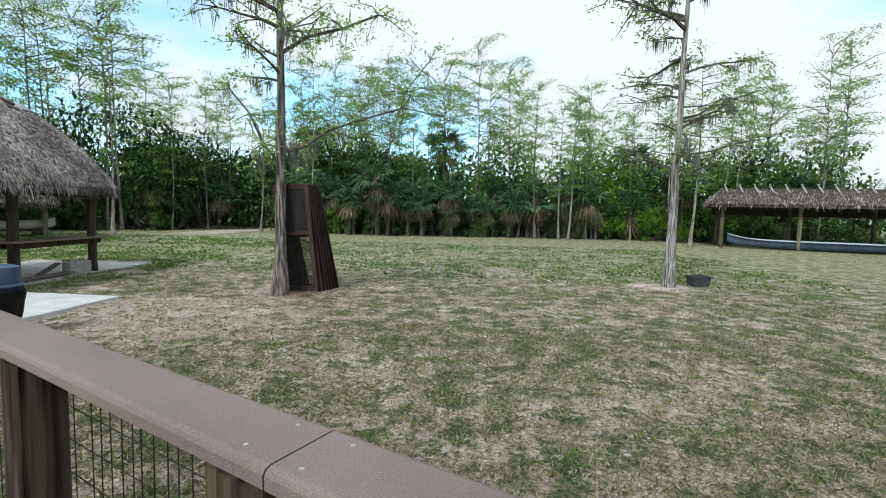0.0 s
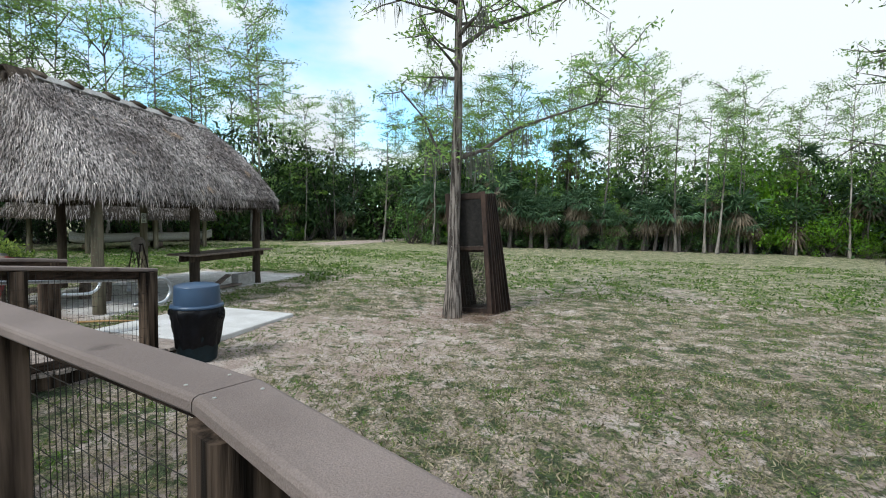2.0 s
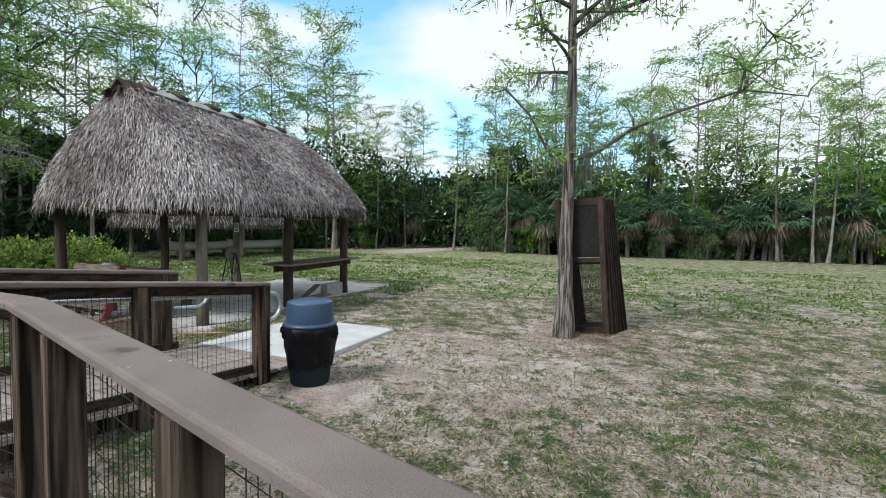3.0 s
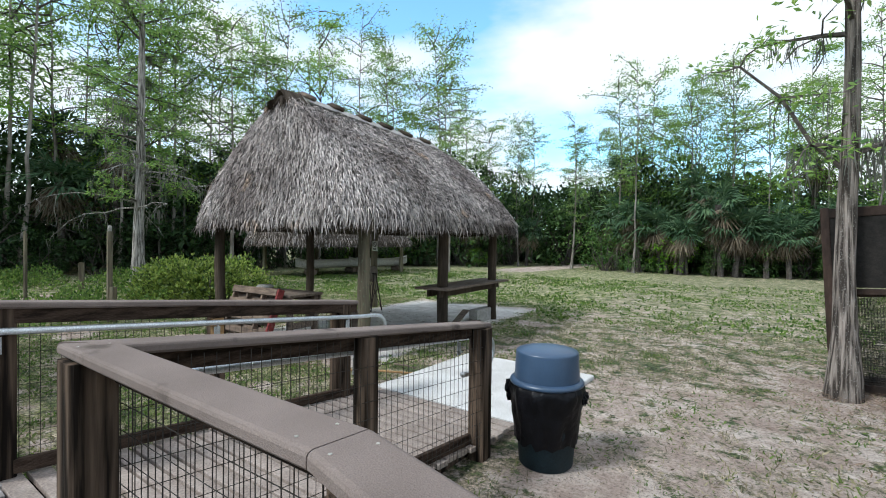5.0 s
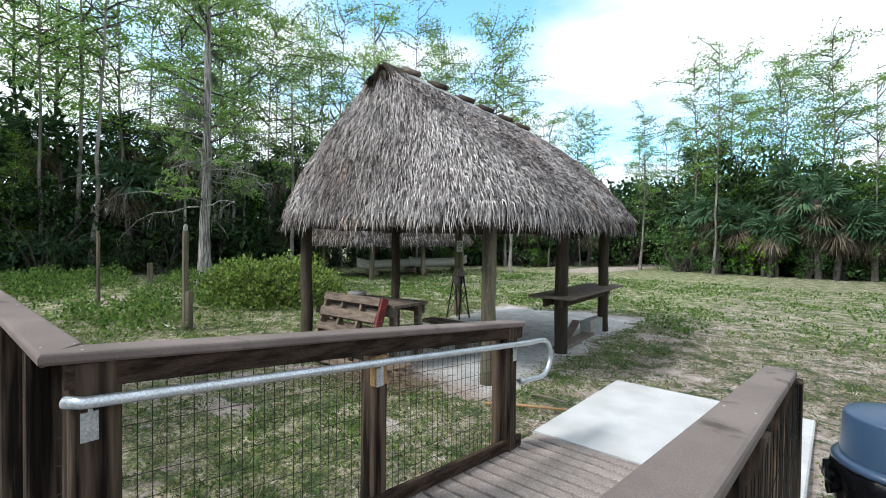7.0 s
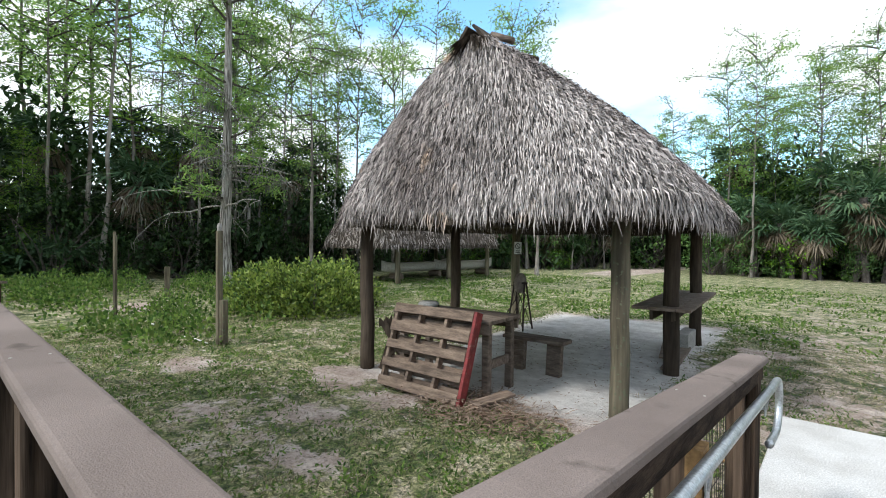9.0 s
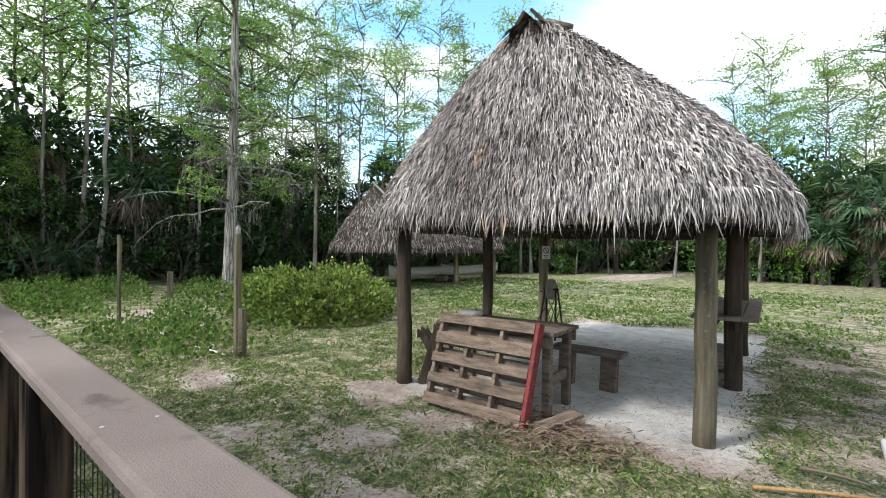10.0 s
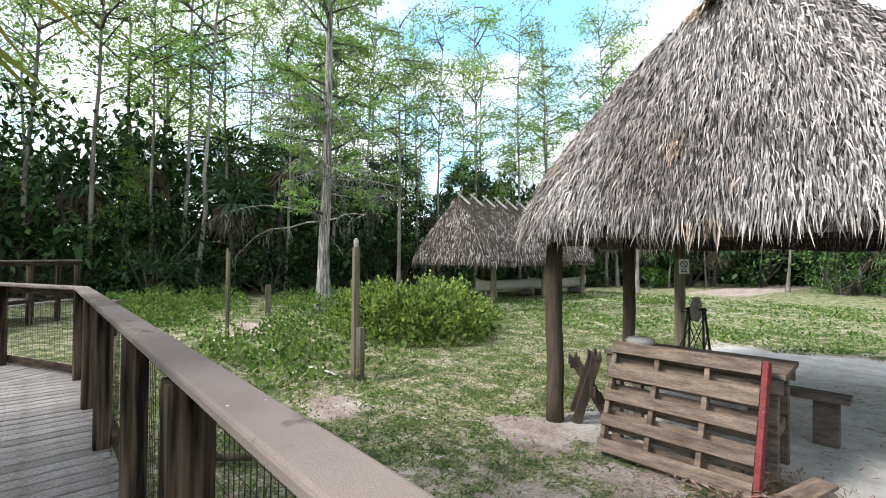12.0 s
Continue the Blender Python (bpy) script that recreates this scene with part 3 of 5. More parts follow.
def railing(label, pts, tops, floors, posts, inner=1.0, wide=(), single=(), outside=()):
    """pts: plan points; tops, floors: heights of cap and floor at them; posts: lists of fractions, one list a stretch; inner: the side of the way."""
    th = thing("railing", label, "railing", (pts[0][0], pts[0][1], 0))
    th.matrix_basis = Matrix.Identity(4)
    for i in range(len(pts) - 1):
        a, b = Vector(pts[i]), Vector(pts[i + 1])
        d = (b - a).normalized()
        s = Vector((-d.y, d.x)) * inner
        z0, z1, f0, f1 = tops[i], tops[i + 1], floors[i], floors[i + 1]
        skew = [0.0, 0.0]
        for k, j in ((0, i - 1), (1, i + 1)):
            if 0 <= j < len(pts) - 1:
                d2 = (Vector(pts[j + 1]) - Vector(pts[j])).normalized()
                turn = d.angle_signed(d2) if k else d2.angle_signed(d)
                skew[k] = math.tan(turn / 2) * 0.0725 * (1 if k else -1)
        cap_board(th, a, b, z0, z1, e0=(0.002 if i else 0, skew[0]), e1=(-0.002, skew[1]))
        o = s * (0.03 if i in outside else -0.058)
        part("side_board", Geo().beam((a.x + o.x, a.y + o.y, z0 - 0.042 - 0.045), (b.x + o.x, b.y + o.y, z1 - 0.042 - 0.045), 0.036, 0.088, 0.004), M_BEAM, th)
        part("bottom_board", Geo().beam((a.x + o.x, a.y + o.y, f0 + 0.07), (b.x + o.x, b.y + o.y, f1 + 0.07), 0.036, 0.088, 0.004), M_BEAM, th)
        fr = posts[i]
        for k, t in enumerate(fr):
            p = a.lerp(b, t) - s * (0.025 if i in outside else -0.012)
            post_at(th, p.x, p.y, z0 + (z1 - z0) * t - 0.045, w=0.155 if wide and t in wide else 0.115, rz=math.atan2(d.y, d.x), twin=None if t in single or t >= 0.97 or k % 2 else (d.x, d.y))
        q = [0.0] + [t for t in fr if 0.02 < t < 0.98] + [1.0]
        for t0, t1 in zip(q, q[1:]):
            wa, wb = a.lerp(b, t0) - s * 0.09, a.lerp(b, t1) - s * 0.09
            zz = [(f0 + (f1 - f0) * t + 0.03, z0 + (z1 - z0) * t - 0.05) for t in (t0, t1)]
            wire_panel(th, (wa.x, wa.y, 0), (wb.x, wb.y, 0), zz[0][0], zz[0][1], zz[1][0], zz[1][1])
    return th


deck = thing("boardwalk", "weathered grey plank boardwalk on low timber joists", "boardwalk", kind="structure")
railing("brown painted timber railing with wire mesh along the boardwalk", A_LINE + [(-6.60, 5.22)], [CAP_Z] * 5 + [1.085], [DECK_Z] * 5 + [0.07],
        [[0.15, 0.45, 0.75], [0.03, 0.40, 0.97], [0.42, 0.77, 0.955], [0.97], [0.49, 0.965]], inner=1.0, wide=(0.97, 0.965), single=(0.42, 0.49), outside=(4,))
railing("brown timber railing with wire mesh, turning down beside the ramp", [(-8.36, 5.42)] + D_LINE, [1.10] + [CAP_Z] * 3, [0.06] + [DECK_Z] * 3,
        [[0.05, 0.52, 0.97], [0.03, 0.13, 0.26, 0.40, 0.53, 0.70, 0.84, 0.995], [0.35, 0.7]], inner=1.0, wide=(0.97, 0.05, 0.40), outside=(0,))


# ---------------------------------------------------------------- thatched shelters
def eave_point(s, hx, y0, y1, r):
    """A point on the rounded outline of the eaves, s from 0 to 1 round it."""
    w, h = 2 * hx - 2 * r, (y1 - y0) - 2 * r
    arc = math.pi * r / 2
    total = 2 * (w + h) + 4 * arc
    d = (s % 1.0) * total
    for kind, ln, px, py, a in (("l", w, -hx + r, y0, 0), ("a", arc, hx - r, y0 + r, -90), ("l", h, hx, y0 + r, 90), ("a", arc, hx - r, y1 - r, 0),
                                ("l", w, hx - r, y1, 180), ("a", arc, -hx + r, y1 - r, 90), ("l", h, -hx, y1 - r, 270), ("a", arc, -hx + r, y0 + r, 180)):
        if d <= ln:
            if kind == "l":
                return px + math.cos(radians(a)) * d, py + math.sin(radians(a)) * d
            t = radians(a) + d / r
            return px + math.cos(t) * r, py + math.sin(t) * r
        d -= ln
    return -hx + r, y0


def thatched_roof(parent, hx, y0, y1, ridge0, ridge1, zr0, zr1, ze, strips, fringe, seed, power=1.06, size=1.0, corner=1.0):
    rng = random.Random(seed)

    def at(s, v):
        ex, ey = eave_point(s, hx, y0, y1, corner)
        t = min(1.0, max(0.0, (ey - y0 - 0.25) / (y1 - y0 - 0.5)))
        ry = ridge0 + (ridge1 - ridge0) * t
        zr = zr0 + (zr1 - zr0) * t
        lump = 0.05 * noise.noise(Vector((ex * 0.9, ey * 0.9, v * 3 + seed)))
        return Vector((ex * (v * 0.97 + 0.03), ry + (ey - ry) * v, zr - (zr - ze) * (v ** power * (1 - 0.16 * v) + 0.16 * v ** 6) + lump * v))

    n, m = 72, 9
    roof = parent
    # Both layers lie under the strips; gap and underside shade is in their colour.
    for name, sink, mat_, in (("roof", 0.05, M_THATCH_SHADE), ("underside", 0.20, M_THATCH_SHADE)):
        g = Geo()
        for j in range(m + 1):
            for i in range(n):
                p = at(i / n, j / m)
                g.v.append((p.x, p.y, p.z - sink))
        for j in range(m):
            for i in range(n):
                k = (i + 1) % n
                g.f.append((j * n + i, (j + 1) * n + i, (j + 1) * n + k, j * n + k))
        layer = part(name, g, mat_, roof, "underside of the palm thatch, its shade in the dark colour" if sink > 0.1 else "grey palm-thatch roof", smooth=True)
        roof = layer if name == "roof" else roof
    c, d, nn, ln, wd, bd = [], [], [], [], [], []
    rows = 34
    for k in range(strips):
        row = rng.randrange(rows)
        v = math.sqrt((row + rng.uniform(0, 1.0)) / rows)
        v = min(0.99, max(0.015, v))
        s = rng.random()
        p = at(s, v - 0.012)
        q = at(s, min(1.0, v + 0.03))
        e = at(s + 0.004, v)
        t = (q - p).normalized()
        nm = t.cross((e - p).normalized())
        if nm.z < 0:
            nm = -nm
        nm.normalize()
        t = (t + nm * rng.uniform(0.05, 0.8) + t.cross(nm) * rng.gauss(0, 0.34) + Vector((0, 0, -rng.uniform(0, 0.5)))).normalized()
        tilt = (nm + t.cross(nm) * rng.uniform(-0.8, 0.8)).normalized()
        c.append(tuple(p + nm * rng.uniform(-0.04, 0.035)))
        d.append(tuple(t))
        nn.append(tuple(tilt))
        ln.append(rng.uniform(0.06, 0.13) * size)
        wd.append(rng.uniform(0.008, 0.017) * size)
        bd.append((rng.gauss(0, 0.012), rng.gauss(0, 0.012), -rng.uniform(0.02, 0.10) * size))
    g = curled(Geo(), c, d, nn, ln, wd, bd)
    tagged(part("thatch", g, M_THATCH, roof, "grey-brown layered palm thatch"), kind="stuff")
    c, d, nn, ln, wd, bd = [], [], [], [], [], []
    for k in range(fringe):
        s = rng.random()
        v = rng.uniform(0.93, 1.0)
        p = at(s, v)
        o = Vector((p.x, p.y - (y0 + y1) / 2, 0)).normalized()
        clump = 0.5 + 0.5 * noise.noise(Vector((s * 90, seed, 0)))
        t = (o * rng.uniform(0.0, 0.45) + Vector((rng.gauss(0, .12), rng.gauss(0, .12), -1))).normalized()
        c.append((p.x, p.y, p.z + rng.uniform(-0.10, 0.04)))
        d.append(tuple(t))
        nn.append(tuple((o + t.cross(o) * rng.uniform(-1, 1)).normalized()))
        ln.append((rng.uniform(0.10, 0.24 + 0.12 * clump) + (0.14 * rng.random() if rng.random() < 0.06 else 0)) * size)
        wd.append(rng.uniform(0.007, 0.017) * size)
        bd.append(tuple(-o * rng.uniform(0, 0.04) + Vector((rng.gauss(0, 0.012), rng.gauss(0, 0.012), 0))))
    g = curled(Geo(), c, d, nn, ln, wd, bd)
    tagged(part("eave_fringe", g, M_THATCH, roof, "ragged hanging frond tips at the eaves"), kind="stuff")
    return roof


def pole(parent, x, y, top, r, material, seed, name="post", bottom=-0.15):
    rng = random.Random(seed)
    pts, rr = [], []
    for i in range(7):
        t = i / 6
        pts.append((x + 0.012 * rng.uniform(-1, 1), y + 0.012 * rng.uniform(-1, 1), bottom + (top - bottom) * t))
        rr.append(r * (1.05 - 0.1 * t) * rng.uniform(0.97, 1.03))
    return part(name, Geo().tube(pts, rr, 16, True, 0.08), material, parent, smooth=True)


def near_shelter():
    th = thing("thatched_shelter", "open shelter with a steep grey palm-thatch roof on round poles", "shelter", (HUT[0], HUT[1], 0), HUT[2])
    roof = thatched_roof(th, 2.30, -2.68, 3.0, -2.2, 2.4, 4.09, 4.06, 2.12, 170000, 14000, 11, 1.26)
    for i, (x, y, r, mt) in enumerate(((-1.72, -2.2, 0.09, M_DARKPOLE), (1.64, -2.08, 0.09, M_LOG), (1.72, 0.05, 0.10, M_DARKPOLE), (1.72, 2.26, 0.095, M_DARKPOLE),
                                       (-1.78, 0.03, 0.085, M_DARKPOLE), (-1.72, 2.22, 0.09, M_LOG))):
        pole(th, x, y, 2.10, r, mt, 20 + i)
    for x in (-1.72, 1.68):
        part("eave_pole", Geo().tube([(x * 0.97, -2.3, 2.07), (x, 0, 2.09), (x * 0.97, 2.5, 2.07)], [0.06, 0.065, 0.055], 10), M_DARKPOLE, th, smooth=True)
    for y in (-2.15, 0.03, 2.24):
        part("tie_pole", Geo().tube([(-1.85, y, 2.12), (0, y, 2.14), (1.85, y, 2.12)], [0.055, 0.06, 0.05], 10), M_DARKPOLE, th, smooth=True)
    for k in range(7):
        y = -2.2 + k * 0.7
        for sx in (-1, 1):
            part("rafter", Geo().tube([(sx * 2.1, y, 2.0), (0.05 * sx, y * 0.93 - 0.05, 3.7)], [0.035, 0.03], 7), M_DARKPOLE, th, smooth=True)
    # ridge: a dark frond hood at the tip, grey boards, and short logs that weigh them down on both sides
    rng = random.Random(5)
    c, d, nn, ln = [], [], [], []
    for k in range(520):
        t = rng.random()
        sx = rng.choice((-1, 1))
        c.append((sx * rng.uniform(0, 0.05), -2.30 + 0.42 * t, 4.10 - 0.02 * t))
        d.append(tuple(Vector((sx * rng.uniform(0.3, 0.9), rng.uniform(-0.75, 0.1), -rng.uniform(0.6, 1.1))).normalized()))
        nn.append(tuple(Vector((sx, -0.4, 0.6)).normalized()))
        ln.append(rng.uniform(0.18, 0.42))
    tagged(part("ridge_hood", Geo().blades(c, d, nn, ln, 0.03), M_DARKPOLE, roof, "dark frond hood at the ridge tip"), kind="stuff")
    for sx in (-1, 1):
        part("ridge_board", Geo().beam((sx * 0.10, -1.90, 4.14), (sx * 0.10, 2.4, 4.09), 0.22, 0.03, 0.004, up=(sx * 0.62, 0, 0.8)), M_CANOE, roof, "grey weathered ridge board")
    for k in range(6):
        y = -1.85 + 0.72 * k + rng.uniform(-0.06, 0.06)
        z = 4.14 - (y + 2.2) / 4.2 * 0.06
        for sx in (-1, 1):
            part("ridge_log", Geo().tube([(sx * 0.02, y, z + 0.11), (sx * 0.30, y + 0.03, z - 0.02)], [0.044, 0.042], 9), M_DARKPOLE if k else M_OLDWOOD, roof, smooth=True)
    for sx in (-1, 1):
        part("hood_leaf", Geo().beam((sx * 0.15, -2.30, 4.05), (sx * 0.15, -1.90, 4.07), 0.37, 0.035, 0.01, up=(sx * 0.78, 0, 0.62)), M_DARKPOLE, roof, "dark folded hood leaf")
    return th


def long_shelter(at, rz, hx, y0, y1, zr, ze, posts, label, strips, seed, end=0.5, sticks=9):
    th = thing("thatched_shelter", label, "shelter", at, rz)
    roof = thatched_roof(th, hx, y0, y1, y0 + end, y1 - end, zr, zr - 0.05, ze, strips, strips // 5, seed, 1.0, 1.4, min(0.8, hx * 0.5))
    for i, (x, y) in enumerate(posts):
        pole(th, x, y, ze + 0.35, 0.11, M_LOG, seed * 7 + i)
    for k in range(sticks):
        y = y0 + end + 0.2 + (y1 - y0 - 2 * end - 0.4) * k / (sticks - 1)
        for sx in (-1, 1):
            part("ridge_stick", Geo().tube([(sx * 0.48, y + 0.1, zr - 0.34), (-sx * 0.12, y - 0.05, zr + 0.2)], [0.05, 0.045], 6), M_CANOE, roof)
    for x in (-hx * 0.72, hx * 0.72):
        part("eave_pole", Geo().tube([(x, y0 + 0.3, ze + 0.1), (x, y1 - 0.3, ze + 0.1)], [0.06, 0.06], 8), M_DARKPOLE, th)
    return th


near_shelter()
long_shelter((-23.9, 18.7, 0), 0, 2.45, -4.1, 4.0, 4.3, 1.66, [(x, y) for x in (-1.75, 1.85) for y in (-3.1, 0.2, 3.3)],
             "far open shelter with a steep palm-thatch roof over dugout canoes", 7000, 31, 0.75)
LH = math.degrees(math.atan2(-1.3, 3.7)) - 90
low_hut = long_shelter((21.6, 29.25, 0), LH, 1.9, -7.2, 7.2, 3.78, 2.72, [(x, y) for x in (-1.15, 1.15) for y in (-6.3, -2.3, 1.9, 6.0)],
             "long low thatched shelter on poles at the edge of the lawn", 6000, 41, 0.9, 16)
# Dark slab added to stand for the shade under this roof.
part("rear_shade_band", Geo().beam((-1.72, -6.6, 2.4), (-1.72, 6.6, 2.4), 0.10, 0.75, 0.02), M_THATCH_SHADE, low_hut, "dark band added under the roof for the shade there")


def canoe(name, label, at, rz, length, width, depth, material, rim=None, blocks=True, bow=0.32):
    """A dugout: hollow hull with upturned ends, tilted rim, and resting blocks."""
    th = thing(name, label, "canoe", at, rz)
    n, m = 22, 10
    g = Geo()
    for shell in (0, 1):
        for i in range(n + 1):
            t = -1 + 2 * i / n
            w = width / 2 * (1 - abs(t) ** 3.2) * (1 - 0.12 * shell) + 0.015
            lift = bow * depth * abs(t) ** 6
            for k in range(m + 1):
                a = math.pi * k / m
                x = -math.cos(a) * w
                z = depth * (1 - math.sin(a) ** 0.7 * (1 - 0.12 * shell)) + lift
                g.v.append((x, t * length / 2 * (1 - 0.02 * shell), z))
    q = (n + 1) * (m + 1)
    for sh in (0, 1):
        for i in range(n):
            for k in range(m):
                f = (sh * q + i * (m + 1) + k, sh * q + i * (m + 1) + k + 1, sh * q + (i + 1) * (m + 1) + k + 1, sh * q + (i + 1) * (m + 1) + k)
                g.f.append(f if sh == 0 else f[::-1])
    for i in range(n):
        for k in (0, m):
            a, b = i * (m + 1) + k, (i + 1) * (m + 1) + k
            g.f.append((a, b, q + b, q + a))
    part("hull", g, material, th, smooth=True)
    if rim:
        for sx in (-1, 1):
            pts = []
            for i in range(n + 1):
                t = -1 + 2 * i / n
                pts.append((sx * (width / 2 * (1 - abs(t) ** 3.2) + 0.01), t * length / 2, depth + bow * depth * abs(t) ** 6 + 0.01))
            part("rim", Geo().tube(pts, [0.035] * len(pts), 6), rim, th, smooth=True)
    if blocks:
        for y in (-length * 0.3, length * 0.3):
            part("rest_block", Geo().tube([(-0.3, y, -0.15), (0.3, y, -0.15)], [0.15, 0.14], 10), M_OLDWOOD, th)
    return th


canoe("dugout_canoe", "pale grey dugout canoe resting on log blocks", (-22.9, 17.6, 0.38), 4, 4.6, 0.62, 0.42, M_CANOE)
canoe("dugout_canoe", "pale grey dugout canoe resting on log blocks", (-22.6, 20.8, 0.36), -3, 4.4, 0.62, 0.44, M_CANOE)
canoe("long_canoe", "long blue-grey canoe with a pale rim under the shelter", (21.2, 28.6, 0.0), LH, 11.5, 1.0, 0.5, M_BLUECANOE, M_CANOERIM, False, 0.7)


# ---------------------------------------------------------------- things under the near shelter
def slat_pallet():
    th = thing("pallet", "weathered wooden pallet with one red-painted edge, leaning on a table", "pallet", (-11.56, 5.94, 0.03), 1.5)
    th.matrix_basis = th.matrix_basis @ pose(0, 0, 0, -19, 0, 0)
    for x in (-0.59, -0.2, 0.2, 0.59):
        red = x > 0.5
        part("stringer", Geo().beam((x + 0.004 * red, 0.06, 0.0), (x + 0.004 * red, 0.06, 1.0), 0.042, 0.115 if red else 0.086, 0.004, up=(0, 1, 0)), M_RED if red else M_PALLET, th, "red-painted stringer" if red else "")
    for z, h in ((0.06, 0.11), (0.28, 0.10), (0.50, 0.10), (0.72, 0.13), (0.94, 0.11)):
        part("slat", Geo().beam((-0.615, 0.006, z), (0.571, 0.006, z), 0.02, h, 0.003), M_PALLET, th)
    for z, h in ((0.07, 0.18), (0.28, 0.19), (0.51, 0.21), (0.75, 0.21), (0.94, 0.12)):
        part("back_slat", Geo().beam((-0.615, 0.115, z), (0.571, 0.115, z), 0.02, h, 0.003), M_PALLET, th)


def work_table():
    th = thing("work_table", "rough grey timber work table with a low shelf rail", "table", (-11.62, 6.72, 0), 4)
    for k in range(4):
        part("top_board", Geo().beam((-0.72, -0.27 + 0.18 * k, 0.84), (0.72, -0.27 + 0.18 * k, 0.84), 0.172, 0.04, 0.004), M_OLDWOOD, th)
    for x in (-0.62, 0.62):
        for y in (-0.26, 0.26):
            part("leg", Geo().beam((x, y, -0.03), (x, y, 0.82), 0.085, 0.085, 0.006), M_OLDWOOD, th)
        part("side_rail", Geo().beam((x, -0.3, 0.34), (x, 0.3, 0.34), 0.04, 0.10, 0.004), M_OLDWOOD, th)
    for y in (-0.32, 0.32):
        part("apron", Geo().beam((-0.70, y, 0.755), (0.70, y, 0.755), 0.03, 0.12, 0.004), M_OLDWOOD, th)


def bench(at, rz):
    th = thing("bench", "low plank bench on two timber block legs", "bench", at, rz)
    part("seat", Geo().beam((-0.45, 0, 0.43), (0.45, 0, 0.43), 0.28, 0.05, 0.008), M_OLDWOOD, th)
    for x in (-0.27, 0.27):
        part("leg", Geo().beam((x, -0.02, -0.03), (x, 0.02, 0.405), 0.20, 0.10, 0.008), M_OLDWOOD, th)


def sawbuck():
    th = thing("sawbuck", "dark wooden sawbuck of crossed boards with jagged ends", "sawhorse", (-12.72, 6.74, 0), 36)
    for y, k in ((-0.17, 1.0), (0.22, 0.94)):
        part("leg", Geo().beam((-0.15, y, -0.02), (0.06, y, 0.68 * k), 0.10, 0.04, 0.006, up=(0, 1, 0)), M_DARKPOLE, th)
        part("leg", Geo().beam((0.22, y + 0.045, -0.02), (-0.14, y + 0.045, 0.60 * k), 0.10, 0.04, 0.006, up=(0, 1, 0)), M_DARKPOLE, th)
        for x, z, o in ((0.06, 0.66 * k, 0), (-0.15, 0.58 * k, 0.045)):
            g = Geo()
            for dy in (-0.02, 0.02):
                for dx, dz in ((-0.06, -0.03), (0.055, 0.0), (0.035, 0.11), (0.005, 0.04), (-0.055, 0.09)):
                    g.v.append((x + dx, y + o + dy, z + dz))
            g.f = [(0, 1, 2, 3, 4), (9, 8, 7, 6, 5)] + [(i, i + 5, (i + 1) % 5 + 5, (i + 1) % 5) for i in range(5)]
            part("notched_end", g, M_DARKPOLE, th)
    part("stretcher", Geo().beam((0.02, -0.22, 0.33), (0.02, 0.30, 0.33), 0.05, 0.11, 0.005), M_DARKPOLE, th)
    part("stretcher", Geo().beam((0.14, -0.20, 0.16), (0.14, 0.30, 0.16), 0.04, 0.09, 0.005), M_DARKPOLE, th)


def grindstone():
    th = thing("grindstone", "old treadle grindstone on a thin iron frame", "grindstone", (-12.85, 10.25, 0), 92)
    g = Geo().lathe([(0.0, -0.035), (0.185, -0.035), (0.20, -0.028), (0.20, 0.028), (0.185, 0.035), (0.0, 0.035)], sides=28)
    g.v = [(x, z, y + 0.93) for x, y, z in g.v]
    part("wheel", g, M_STONE, th, "worn grey stone wheel")
    part("axle", Geo().tube([(0, -0.16, 0.93), (0, 0.16, 0.93)], [0.016, 0.016], 8), M_IRON, th)
    for y in (-0.11, 0.11):
        part("leg", Geo().tube([(-0.20, y * 1.6, -0.02), (-0.03, y, 0.96)], [0.018, 0.018], 6), M_IRON, th)
        part("leg", Geo().tube([(0.20, y * 1.6, -0.02), (0.03, y, 0.96)], [0.018, 0.018], 6), M_IRON, th)
        part("brace", Geo().tube([(-0.22, y * 1.7, 0.32), (0.14, y * 1.3, 0.62)], [0.010, 0.010], 6), M_IRON, th)
    for s in (-1, 1):
        part("brace", Geo().tube([(0.19 * s, -0.17, 0.04), (0.06 * s, 0.12, 0.80)], [0.007, 0.007], 6), M_IRON, th)
        part("brace", Geo().tube([(0.19 * s, 0.17, 0.04), (0.06 * s, -0.12, 0.80)], [0.007, 0.007], 6), M_IRON, th)
    part("crank", Geo().tube([(0, 0.16, 0.93), (0.12, 0.18, 0.86), (0.12, 0.28, 0.86)], [0.012] * 3, 6), M_IRON, th)


